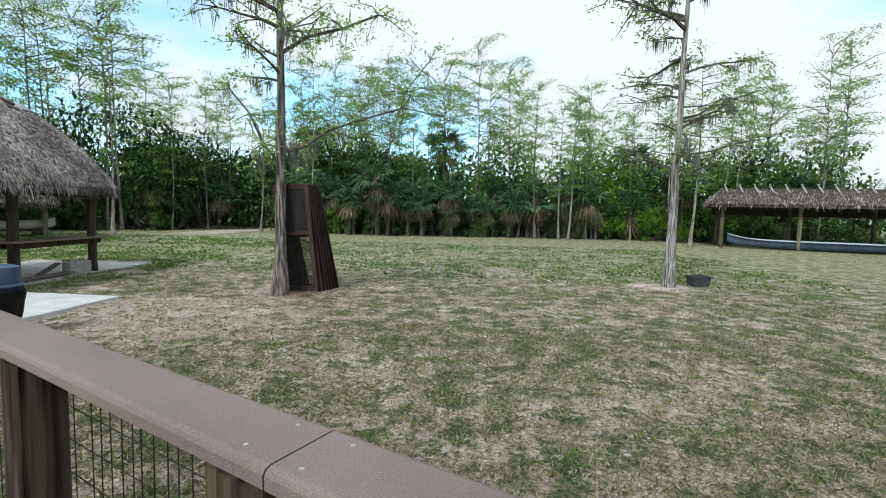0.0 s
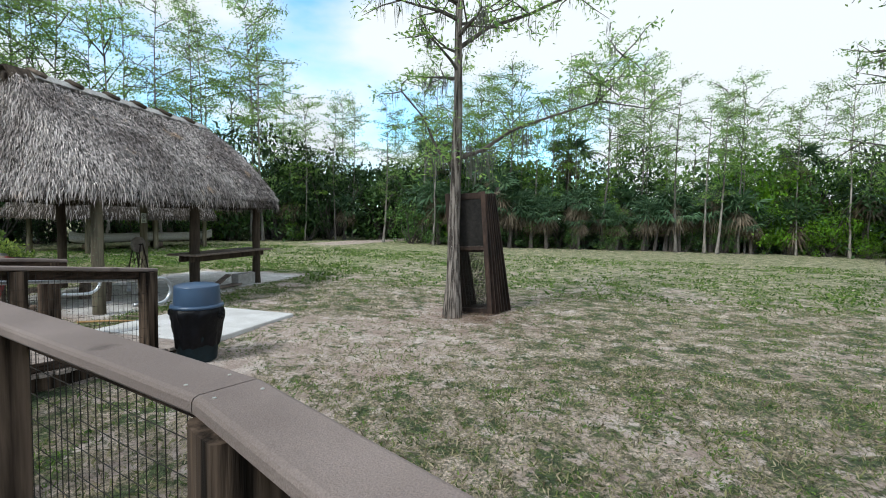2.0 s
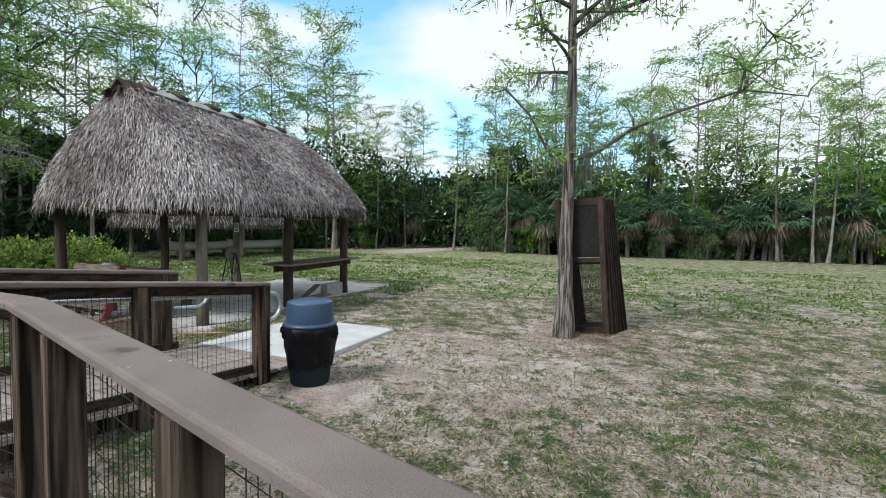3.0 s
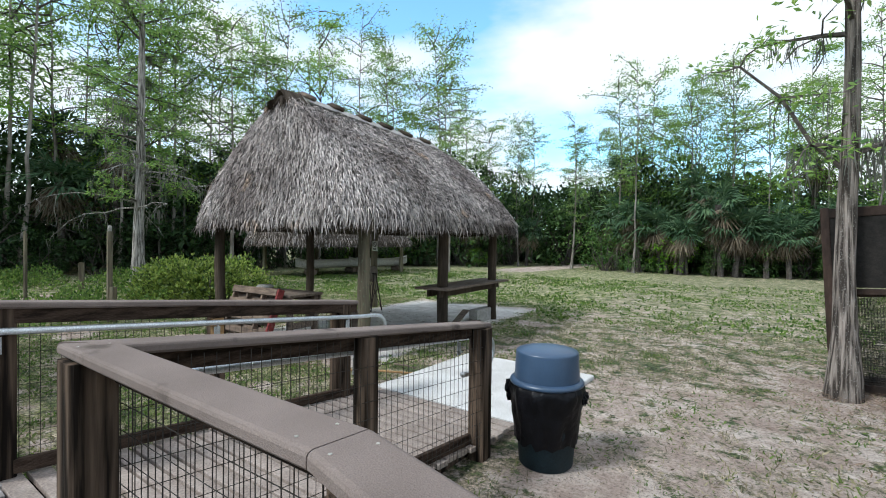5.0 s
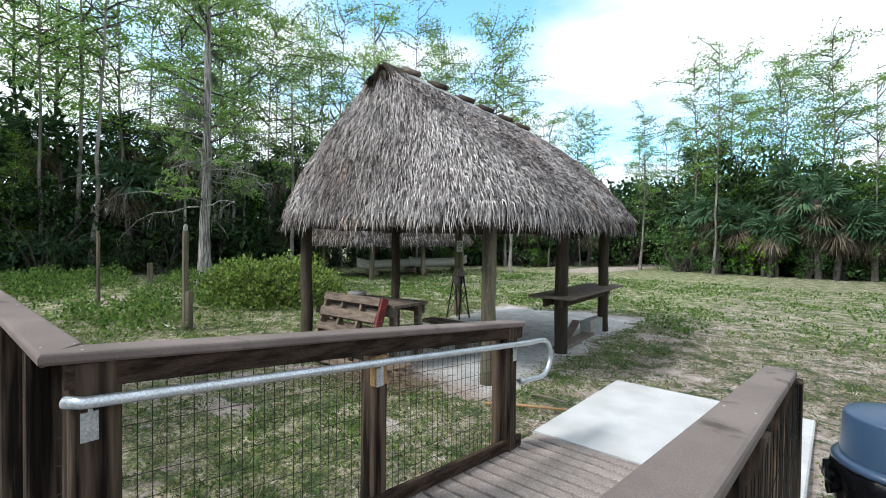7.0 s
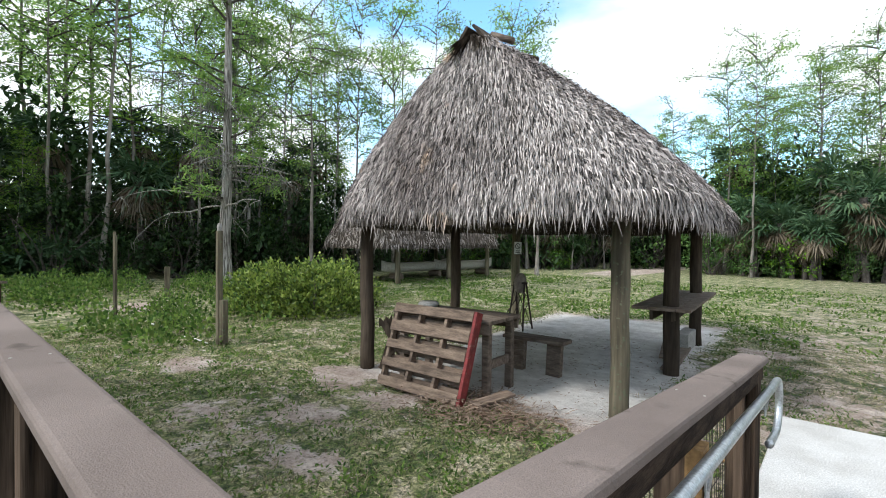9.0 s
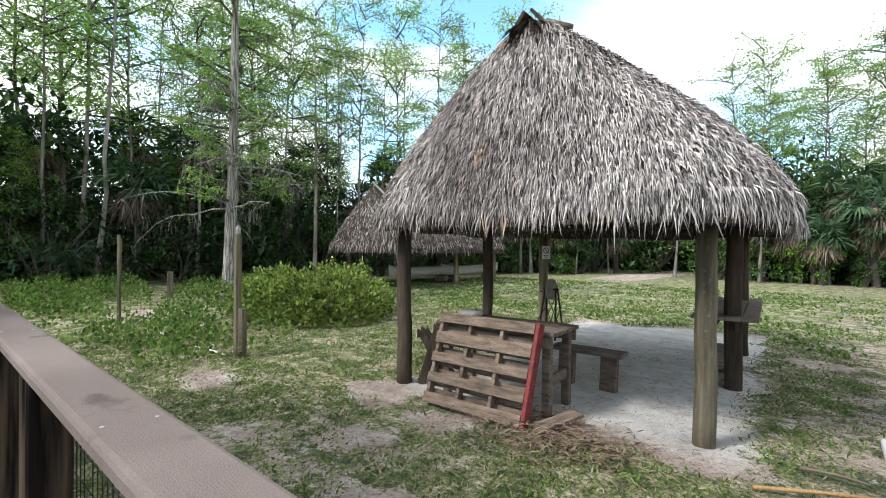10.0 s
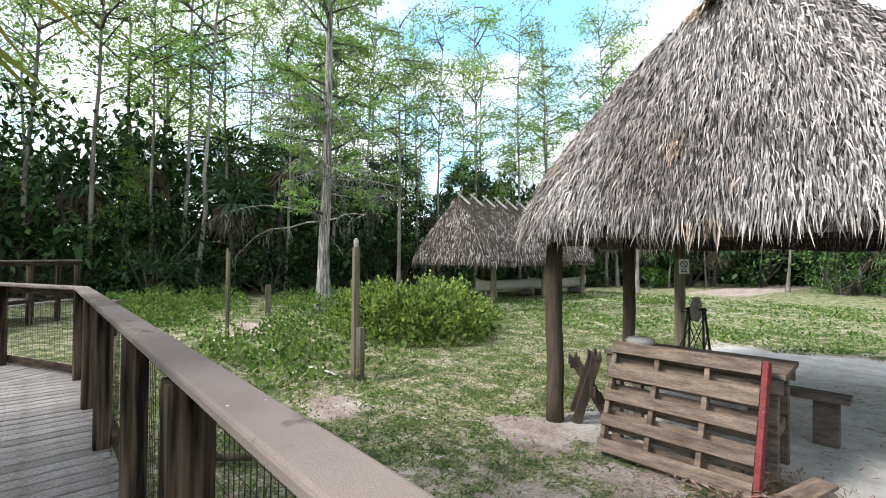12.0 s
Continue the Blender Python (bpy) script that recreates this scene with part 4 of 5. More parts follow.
def shelf_table():
    th = thing("plank_counter", "dark plank counter fixed between two shelter poles", "counter", (-9.88, 10.0, 0), 4.7)
    for k in range(4):
        part("top_board", Geo().beam((-0.27 + 0.18 * k, -1.35, 0.88), (-0.27 + 0.18 * k, 1.45, 0.88), 0.172, 0.04, 0.004), M_OLDWOOD, th)
    for x in (-0.13, 0.13):
        part("bearer", Geo().beam((x, -1.25, 0.79), (x, 1.35, 0.79), 0.04, 0.14, 0.004), M_DARKPOLE, th)
    th = thing("concrete_block", "grey hollow concrete block on the sand", "block", (-9.95, 10.75, 0), 3)
    part("block", Geo().beam((0, -0.35, 0.14), (0, 0.42, 0.14), 0.20, 0.29, 0.012), M_BLOCK, th)
    th = thing("old_plank", "weathered plank lying on the sand", "plank", (-9.85, 9.75, 0.03), 8)
    part("plank", Geo().beam((0, -0.85, 0.02), (0.05, 0.75, 0.02), 0.19, 0.045, 0.006), M_OLDWOOD, th)
    th = thing("old_plank", "weathered plank leaning on the concrete block", "plank", (-10.05, 10.1, 0.0), 8)
    part("plank", Geo().beam((0, -0.42, 0.02), (0.0, 0.25, 0.27), 0.15, 0.035, 0.006), M_OLDWOOD, th)


def sign_plate():
    th = thing("sign", "small white notice plate with a black round symbol on a pole", "sign", (-13.22, 10.74, 1.62), 4.7)
    part("plate", Geo().beam((0, 0, -0.13), (0, 0, 0.13), 0.17, 0.008, 0.002, up=(0, 1, 0)), M_SIGN, th)
    g = Geo()
    for k in range(20):
        a, b = 2 * math.pi * k / 20, 2 * math.pi * (k + 1) / 20
        g.beam((0.055 * math.cos(a), -0.007, 0.04 + 0.055 * math.sin(a)), (0.055 * math.cos(b), -0.007, 0.04 + 0.055 * math.sin(b)), 0.003, 0.014, 0.001)
    g.beam((-0.03, -0.007, 0.075), (0.03, -0.007, 0.005), 0.003, 0.014, 0.001)
    part("symbol", g, M_BLACK, th, "black ring symbol")
    for z in (-0.06, -0.09):
        part("text_bar", Geo().beam((-0.05, -0.006, z), (0.05, -0.006, z), 0.003, 0.014, 0.001), M_BLACK, th)


slat_pallet()
work_table()
bench((-11.12, 7.85, 0), 2)
sawbuck()
grindstone()
shelf_table()
sign_plate()
stone = Geo().lathe([(0.0, 0.0), (0.13, 0.0), (0.15, 0.03), (0.12, 0.065), (0.0, 0.075)], sides=12)
st = thing("flat_stone", "flat grey stone lying on the work table", "stone", (-12.2, 6.85, 0.862), 20)
part("stone", stone, M_BLOCK, st, smooth=True)
bd = thing("broken_board", "short broken board on the litter heap", "board", (-10.72, 6.25, 0.05), 70)
part("board", Geo().beam((-0.25, 0, 0.02), (0.25, 0.02, 0.06), 0.16, 0.03, 0.004), M_PALLET, bd)


def bark_litter():
    rng = np.random.default_rng(4)
    n = 1800
    c = np.stack([-10.75 + rng.normal(0, 0.42, n), 6.05 + rng.normal(0, 0.25, n), np.abs(rng.normal(0.015, 0.04, n))], 1)
    a = rng.uniform(0, 6.28, n)
    d = unit(np.stack([np.cos(a), np.sin(a), rng.uniform(-0.15, 0.35, n)], 1))
    nn = unit(rng.normal(0, 0.4, (n, 3)) + (0, 0, 1))
    g = Geo().blades(c, d, nn, rng.uniform(0.04, 0.17, n), rng.uniform(0.006, 0.02, n))
    n = 900
    c = np.stack([rng.uniform(-13.2, -9.4, n), rng.uniform(6.2, 10.5, n), np.full(n, 0.015)], 1)
    a = rng.uniform(0, 6.28, n)
    d = unit(np.stack([np.cos(a), np.sin(a), rng.uniform(0, 0.1, n)], 1))
    g.blades(c, d, np.tile((0, 0, 1.0), (n, 1)), rng.uniform(0.03, 0.12, n), 0.012)
    n = 2600
    r = np.abs(rng.normal(0, 1.15, n))
    a = rng.uniform(0, 6.28, n)
    c = np.stack([-3.4 + r * np.cos(a) * 1.3, 8.9 + r * np.sin(a), np.full(n, 0.012)], 1)
    b = rng.uniform(0, 6.28, n)
    d = unit(np.stack([np.cos(b), np.sin(b), rng.uniform(0, 0.25, n)], 1))
    g.blades(c, d, np.tile((0, 0, 1.0), (n, 1)), rng.uniform(0.03, 0.10, n), 0.012)
    ob = part("litter", g, M_LITTER)
    tagged(ob, "brown bark strips and twigs scattered on the sand", "litter", kind="stuff")


bark_litter()


# ---------------------------------------------------------------- things on the lawn
def trash_can():
    th = thing("trash_can", "dark barrel trash can with a black bag and blue-grey domed lid", "trash can", (-6.10, 5.36, 0))
    part("barrel", Geo().lathe([(0.0, 0.0), (0.195, 0.0), (0.21, 0.02), (0.24, 0.40), (0.255, 0.42), (0.26, 0.64), (0.0, 0.64)], sides=36), M_CANBODY, th, smooth=True)
    g = Geo()
    rings = ((0.238, 0.20), (0.250, 0.30), (0.262, 0.42), (0.280, 0.52), (0.292, 0.58), (0.285, 0.63), (0.262, 0.65))
    for i, (r, z) in enumerate(rings):
        for k in range(64):
            t = 2 * math.pi * k / 64
            w = 1 + 0.11 * noise.noise(Vector((math.cos(t) * 6, math.sin(t) * 6, z * 5))) + 0.012 * math.sin(k * 1.9 + i)
            zz = z + (0.05 * noise.noise(Vector((math.cos(t) * 4, math.sin(t) * 4, 3))) if i == 0 else 0)
            g.v.append((math.cos(t) * r * w, math.sin(t) * r * w, zz))
    for i in range(len(rings) - 1):
        for k in range(64):
            j = (k + 1) % 64
            g.f.append((i * 64 + k, i * 64 + j, (i + 1) * 64 + j, (i + 1) * 64 + k))
    bag = part("bag", g, M_BAG, th, "wrinkled black bin bag folded over the rim", smooth=True)
    for ex, ey, es in ((-0.275, -0.08, 1.0), (0.28, 0.06, 0.7)):
        ear = Geo()
        for i in range(9):
            for k in range(14):
                f, t = math.pi * i / 8, 2 * math.pi * k / 14
                u = Vector((math.sin(f) * math.cos(t), math.sin(f) * math.sin(t), math.cos(f)))
                u *= 1 + 0.75 * noise.noise(u * 3.1 + Vector((ex * 9, 0, 0)))
                ear.v.append((ex + u.x * 0.045 * es, ey + u.y * 0.06 * es, 0.555 + u.z * 0.075 * es))
        for i in range(8):
            for k in range(14):
                ear.f.append((i * 14 + k, (i + 1) * 14 + k, (i + 1) * 14 + (k + 1) % 14, i * 14 + (k + 1) % 14))
        part("knot", ear, M_BAG, bag, "bunched bag knot")
    lid = part("lid", Geo().lathe([(0.0, 0.635), (0.25, 0.635), (0.253, 0.69), (0.243, 0.885), (0.241, 0.893), (0.234, 0.899),
                                   (0.19, 0.912), (0.10, 0.923), (0.0, 0.927)], sides=48), M_CANLID, th, "blue-grey plastic domed lid", smooth=True)
    part("rim", Geo().lathe([(0.25, 0.637), (0.27, 0.637), (0.288, 0.648), (0.288, 0.664), (0.278, 0.676), (0.256, 0.682), (0.25, 0.682)], sides=48), M_CANLID, lid, smooth=True)


def leaning_frames():
    rng = random.Random(8)
    count = 7
    for k in range(count):
        th = thing("screen_frame", "dark wooden screen frame leaning with others against a tree", "screen frame", (0, 0, 0), 0, "frames leaning on the tree")
        f = k / (count - 1)
        foot = Vector((-3.28 + 0.25 * f + rng.uniform(-.015, .015), 9.33 + 0.62 * f, 0.0))
        top = Vector((-3.44 + 0.14 * f, 9.12 + 0.25 * f, 2.24 - 0.03 * f + rng.uniform(-.02, .02)))
        up = (top - foot).normalized()
        side = Vector((0.99, -0.10 + rng.uniform(-.04, .04), 0)).normalized()
        side = (side - up * side.dot(up)).normalized()
        nrm = side.cross(up)
        width, H = 0.78, (top - foot).length
        w, t = 0.085, 0.034
        right, left = foot - side * (w / 2), foot - side * (width - w / 2)
        for p in (left, right):
            part("stile", Geo().beam(p, p + up * H, w, t, 0.004, up=nrm), M_DARKWOOD, th)
        for z, h in ((0.07, 0.10), (H * 0.55, 0.07), (H - 0.07, 0.11)):
            part("rail", Geo().beam(left + side * (w / 2) + up * z, right - side * (w / 2) + up * z, t * 0.9, h, 0.004, up=up), M_DARKWOOD, th)
        if k < 5:
            g = Geo()
            q = [p + up * z for p, z in ((left, 0.1), (right, 0.1), (right, H * 0.55), (left, H * 0.55))]
            for i in range(1, 26):
                g.tube([q[0].lerp(q[1], i / 26), q[3].lerp(q[2], i / 26)], [0.0018, 0.0018], 3, False)
            for i in range(1, 36):
                g.tube([q[0].lerp(q[3], i / 36), q[1].lerp(q[2], i / 36)], [0.0018, 0.0018], 3, False)
            tagged(part("wire_screen", g, M_WIRE, th, "wire screen"), kind="stuff")
        if k == 0:
            c = (left + right) / 2
            part("dark_panel", Geo().beam(c + up * (H * 0.57), c + up * (H - 0.13), width - 2 * w, 0.006, 0.001, up=nrm), M_SCREEN, th, "dark mesh panel")


def tub():
    th = thing("tub", "small dark grey square plastic tub beside a tree", "tub", (5.72, 12.3, 0), 12)
    g = Geo()
    for r, z in ((0.24, 0.0), (0.28, 0.24), (0.31, 0.245), (0.31, 0.275), (0.27, 0.275), (0.24, 0.05)):
        for sx, sy in ((-1, -1), (1, -1), (1, 1), (-1, 1)):
            g.v.append((sx * r * 0.85, sy * r * 0.62, z * 0.95))
    for i in range(5):
        for k in range(4):
            j = (k + 1) % 4
            g.f.append((i * 4 + k, i * 4 + j, i * 4 + 4 + j, i * 4 + 4 + k))
    g.f += [(3, 2, 1, 0), (20, 21, 22, 23)]
    part("body", g, M_TUB, th)


def ground_stick(name, label, p0, p1, r, material):
    th = thing(name, label, "stick")
    m = Vector(p0).lerp(Vector(p1), 0.5) + Vector((0.02, 0.01, 0.01))
    part("stick", Geo().tube([p0, tuple(m), p1], [r, r * 0.95, r * 0.8], 8), material, th, smooth=True)


ground_stick("cane", "long pale yellow cane lying on the grass", (-9.19, 6.15, 0.03), (-8.45, 6.55, 0.03), 0.016, M_BRASS)
ground_stick("dead_branch", "thin dead branch lying on the sand edge", (-8.95, 6.75, 0.03), (-8.55, 6.72, 0.04), 0.012, M_OLDWOOD)
for p0, p1 in (((-20.1, 4.93, 0.03), (-19.4, 5.23, 0.03)), ((-16.75, 5.39, 0.03), (-15.85, 5.46, 0.03)), ((-18.45, 5.41, 0.04), (-17.9, 5.45, 0.03))):
    ground_stick("plastic_pipe", "thin white plastic pipe lying by the plant bed", p0, p1, 0.014, M_SIGN)
ground_stick("old_log", "short dark log lying on the grass", (-14.3, 3.2, 0.03), (-14.0, 3.55, 0.04), 0.035, M_DARKPOLE)
trash_can()
leaning_frames()
tub()


# ---------------------------------------------------------------- trees and plants
def limb_path(rng, start, way, length, n=4, droop=0.0, wander=0.15):
    p, d = Vector(start), Vector(way).normalized()
    pts = [tuple(p)]
    for i in range(n):
        d = (d + Vector((rng.gauss(0, wander), rng.gauss(0, wander), rng.gauss(0, wander * 0.6) - droop))).normalized()
        p = p + d * (length / n)
        pts.append(tuple(p))
    return pts


def sprays(nrng, pts, count, spread, length, width, flat=0.5):
    """Leaf positions round a limb: denser to its tip."""
    pts = np.asarray(pts)
    t = np.sqrt(nrng.random(count)) * (len(pts) - 1) * 0.999
    i = t.astype(int)
    f = (t - i)[:, None]
    c = pts[i] * (1 - f) + pts[i + 1] * f + nrng.normal(0, spread, (count, 3)) * (1, 1, flat)
    d = unit(nrng.normal(0, 1, (count, 3)) * (1, 1, 0.6) + (0, 0, -0.15))
    nn = unit(nrng.normal(0, 0.7, (count, 3)) + (0, 0, 0.8))
    return c, d, nn, nrng.uniform(0.6, 1.3, count) * length, nrng.uniform(0.7, 1.3, count) * width


def cypress(seed, height, base_r, start, limbs, leaves, reach, leaf=(0.22, 0.09), mat_=None, bark=None, label="", moss=0, spread=0.22, cone=0.25, sway=0.25, flare_k=0.85, subs=2, flat=0.35):
    """A pond cypress: straight tapered trunk with a flared foot, short level limbs and feathery sprays."""
    rng, nr = random.Random(seed), np.random.default_rng(seed)
    th = thing("cypress_tree", label or "slender cypress tree with a thin feathery green crown", "tree", group="cypress trees of the wood")
    pts, rad = [], []
    n = 13
    bx, by = rng.uniform(-sway, sway), rng.uniform(-sway, sway)
    for i in range(n + 1):
        t = (i / n) ** 1.35
        z = -0.2 + (height + 0.2) * t
        pts.append((bx * math.sin(t * 3.1) + (0.012 if bark else 0.03) * rng.gauss(0, 1) * (i > 2), by * math.sin(t * 2.4) + (0.012 if bark else 0.03) * rng.gauss(0, 1) * (i > 2), z))
        flare = 1 + flare_k * math.exp(-max(z, 0) / 0.5)
        rad.append(max(0.012, base_r * 0.8 * (1 - 0.93 * t) * flare))
    part("trunk", Geo().tube(pts, rad, 26 if bark in (M_BARK, M_PALEBARK) else 8, True, 0.22 if bark in (M_BARK, M_PALEBARK) else 0.1), bark or M_FARBARK, th, smooth=True)
    g, lv, ms = Geo(), Geo(), Geo()
    arr = np.asarray(pts)
    per = max(1, leaves // limbs)
    for k in range(limbs):
        z = height * (start + (0.985 - start) * ((k + rng.random()) / limbs))
        x0, y0 = np.interp(z, arr[:, 2], arr[:, 0]), np.interp(z, arr[:, 2], arr[:, 1])
        q = (z / height - start) / (1 - start)
        ln = reach * (1 - cone * q) * rng.uniform(0.45, 1.15) * (0.6 + 0.4 * min(1, q * 4))
        a = rng.uniform(0, 2 * math.pi)
        p = limb_path(rng, (x0, y0, z), (math.cos(a), math.sin(a), rng.uniform(-0.05, 0.55) if bark else rng.uniform(0.05, 1.1)), ln, 4, 0.03, 0.2)
        r = (0.012 + 0.012 * ln) * (1.3 if bark else 1.0)
        g.tube(p, [r, r * 0.75, r * 0.5, r * 0.35, r * 0.15], 4, False)
        for b in range(subs):
            i = rng.choice((1, 2, 3))
            sp = limb_path(rng, p[i], (math.cos(a + rng.uniform(-1.2, 1.2)), math.sin(a + rng.uniform(-1.2, 1.2)), rng.uniform(-0.2, 0.3)), ln * 0.45, 2, 0.02, 0.25)
            g.tube(sp, [r * 0.4, r * 0.3, r * 0.12], 3, False)
            lv.blades(*sprays(nr, sp, per // (subs + 1), spread * 0.8, *leaf, flat))
        lv.blades(*sprays(nr, p, per // (subs + 1), spread, *leaf, flat))
        if moss and rng.random() < moss:
            for b in range(rng.randint(3, 9) if bark in (M_BARK, M_PALEBARK) else 3):
                i = rng.choice((1, 2, 3, 3, 4))
                q = 12 if bark in (M_BARK, M_PALEBARK) else 5
                c = np.asarray([p[i]] * q) + nr.normal(0, 0.05, (q, 3)) * (1, 1, 0.4)
                d = unit(nr.normal(0, 0.10, (q, 3)) + (0, 0, -1))
                ms.blades(c, d, unit(nr.normal(0, 1, (q, 3))), nr.uniform(0.1, 0.45, q), nr.uniform(0.008, 0.02, q))
    tagged(part("branchwork", g, M_TWIG, th), kind="stuff")
    tagged(part("crown", lv, mat_ or M_CYP, th), kind="stuff")
    if ms.v:
        tagged(part("moss", ms, M_MOSS, th, "grey hanging moss"), kind="stuff")
    return th


def shrub(seed, height, radius, leaves, leaf, mat_, label="dense broadleaf undergrowth shrub, wood shade in its dark green"):
    rng, nr = random.Random(seed), np.random.default_rng(seed)
    th = thing("shrub", label, "shrub", group="undergrowth of the wood")
    g, lv = Geo(), Geo()
    tips = []
    for k in range(9):
        a = rng.uniform(0, 6.28)
        p = limb_path(rng, (rng.uniform(-.2, .2), rng.uniform(-.2, .2), -0.1), (math.cos(a) * 0.5, math.sin(a) * 0.5, 1), height * rng.uniform(0.5, 0.95), 4, 0.0, 0.22)
        g.tube(p, [0.05, 0.04, 0.03, 0.02, 0.008], 5, False)
        tips.append(p)
    clumps = 34
    for k in range(clumps):
        a, q = rng.uniform(0, 6.28), math.sqrt(rng.random())
        z = height * rng.uniform(0.06, 0.95)
        w = radius * (0.55 + 0.6 * math.sin(math.pi * min(1, 0.25 + 0.7 * z / height)))
        c0 = np.array((math.cos(a) * q * w, math.sin(a) * q * w, z))
        n = leaves // clumps
        s = radius * rng.uniform(0.16, 0.34)
        off = unit(nr.normal(0, 1, (n, 3))) * s * nr.uniform(0.5, 1.1, (n, 1))
        d = unit(off * 1.0 + nr.normal(0, s, (n, 3)) + (0, 0, -s * 0.5))
        lv.blades(c0 + off * (1, 1, 0.75), d, unit(off + (0, 0, s * 1.5)), nr.uniform(0.6, 1.3, n) * leaf, nr.uniform(0.35, 0.6, n) * leaf)
    tagged(part("stemwork", g, M_TWIG, th), kind="stuff")
    tagged(part("crown", lv, mat_, th), kind="stuff")
    return th


def sabal(seed, trunk_h, fronds, dead, size, label="cabbage palm with dead brown fronds hanging under its crown", green=M_PALM):
    """A fan palm: rough trunk, folded fan leaves on stalks, and a skirt of dead ones."""
    rng = random.Random(seed)
    th = thing("cabbage_palm", label, "palm", group="palms of the wood")
    lean = rng.uniform(-0.2, 0.2)
    part("trunk", Geo().tube([(0, 0, -0.2), (lean * 0.3, 0, trunk_h * 0.5), (lean, 0, trunk_h)], [0.19, 0.15, 0.17], 10, True, 0.15), M_TWIG, th)
    for name, count, lo, hi, mt in (("fronds", fronds, -18, 66, green), ("dead_fronds", dead * 2, -88, -42, M_DEAD)):
        g = Geo()
        for k in range(count):
            a, e = rng.uniform(0, 6.28), radians(rng.uniform(lo, hi))
            d = Vector((math.cos(a) * math.cos(e), math.sin(a) * math.cos(e), math.sin(e)))
            base = Vector((lean, 0, trunk_h - 0.05))
            stalk = size * (rng.uniform(0.15, 0.6) if mt is M_DEAD else rng.uniform(0.45, 0.8))
            hub = base + d * stalk + Vector((0, 0, -0.1 * stalk))
            g.tube([base, hub], [0.014, 0.010], 3, False)
            s = d.cross(Vector((0, 0, 1))).normalized()
            u = s.cross(d).normalized()
            n = 13
            c, dd, nn, ln, bd = [], [], [], [], []
            for i in range(n):
                f = -1 + 2 * i / (n - 1)
                b = f * 1.35
                w = (d * math.cos(b) + s * math.sin(b) + u * (0.25 * (i % 2) - 0.15 * abs(f))).normalized()
                c.append(tuple(hub))
                dd.append(tuple(w))
                nn.append(tuple((u + s * (0.6 if i % 2 else -0.6)).normalized()))
                ln.append(size * (0.95 - 0.3 * abs(f)) * rng.uniform(0.85, 1.1))
                bd.append((0, 0, -size * rng.uniform(0.12, 0.35)))
            g.blades(c, dd, nn, ln, size * (0.055 if mt is M_DEAD else 0.085), bd)
        part(name, g, mt, th, "dead brown hanging fronds" if name == "dead_fronds" else "")
    return th


def near_trees():
    tr = cypress(101, 11.5, 0.14, 0.36, 34, 3000, 2.6, (0.12, 0.042), M_CYP, M_BARK, "bare-limbed cypress with grey bark and leaning wooden frames", 0.9, 0.16, 0.5, 0.02, 0.75, 5)
    tr.matrix_basis = pose(-3.97, 9.04, 0, 0, 0, 30)
    g, ms, lv = Geo(), Geo(), Geo()
    rng, nr = random.Random(3), np.random.default_rng(3)
    for p, r in ((((0, 0, 2.82), (0.45, 0.1, 2.98), (0.95, 0.2, 3.33), (1.6, 0.25, 3.55), (2.4, 0.35, 3.80), (3.2, 0.45, 3.66)), 0.04), (((2.35, 0.34, 3.79), (2.42, 0.34, 4.1), (2.75, 0.4, 4.55)), 0.018), (((0, 0, 2.6), (-0.35, 0, 3.0), (-0.65, 0.05, 3.6), (-1.1, 0.1, 4.1)), 0.03),
                 (((0, 0, 4.75), (0.5, 0.1, 5.1), (1.2, 0.2, 5.3), (1.9, 0.2, 5.55)), 0.04), (((0, 0, 5.5), (-0.6, 0, 5.9), (-1.2, 0.1, 6.2), (-1.9, 0.1, 6.3)), 0.04)):
        g.tube(p, [r * (1 - 0.16 * i) for i in range(len(p))], 6, False)
        for k in range(15):
            i = rng.randrange(1, len(p))
            sp = limb_path(rng, p[i], (rng.uniform(-1, 1), rng.uniform(-1, 1), rng.uniform(-0.5, 0.5)), rng.uniform(0.4, 1.0), 3, 0.02, 0.3)
            g.tube(sp, [0.014, 0.010, 0.007, 0.003], 4, False)
            lv.blades(*sprays(nr, sp, 44, 0.13, 0.10, 0.03))
            c = np.asarray([sp[rng.randrange(4)]] * 5) + nr.normal(0, 0.05, (5, 3))
            ms.blades(c, unit(nr.normal(0, 0.1, (5, 3)) + (0, 0, -1)), unit(nr.normal(0, 1, (5, 3))), nr.uniform(0.1, 0.4, 5), 0.014)
    # a grey drape of moss by the trunk, over the leaning frames
    for cx, cz, q in ((0.22, 3.05, 70), (0.34, 2.85, 50), (-0.5, 2.95, 36), (0.62, 3.02, 40), (1.2, 3.3, 30)):
        c = np.array((cx, 0.08, cz)) + nr.normal(0, 0.07, (q, 3))
        ms.blades(c, unit(nr.normal(0, 0.12, (q, 3)) + (0, 0, -1)), unit(nr.normal(0, 1, (q, 3))), nr.uniform(0.15, 0.62, q), nr.uniform(0.008, 0.02, q))
    for nm, gg, mt in (("lower_branchwork", g, M_TWIG), ("low_sprays", lv, M_CYP), ("low_moss", ms, M_MOSS)):
        ob = part(nm, gg, mt, tr)
        ob.matrix_basis = pose(0, 0, 0, 0, 0, -30)
        tagged(ob, kind="stuff")
    t2 = cypress(102, 11.0, 0.14, 0.24, 38, 3600, 2.9, (0.13, 0.045), M_CYP, M_PALEBARK, "bare-limbed cypress with pale grey bark alone on the lawn", 0.9, 0.2, 0.45, 0.03, 0.6, 5)
    t2.matrix_basis = pose(4.86, 12.0, 0, 0, 0, 200)
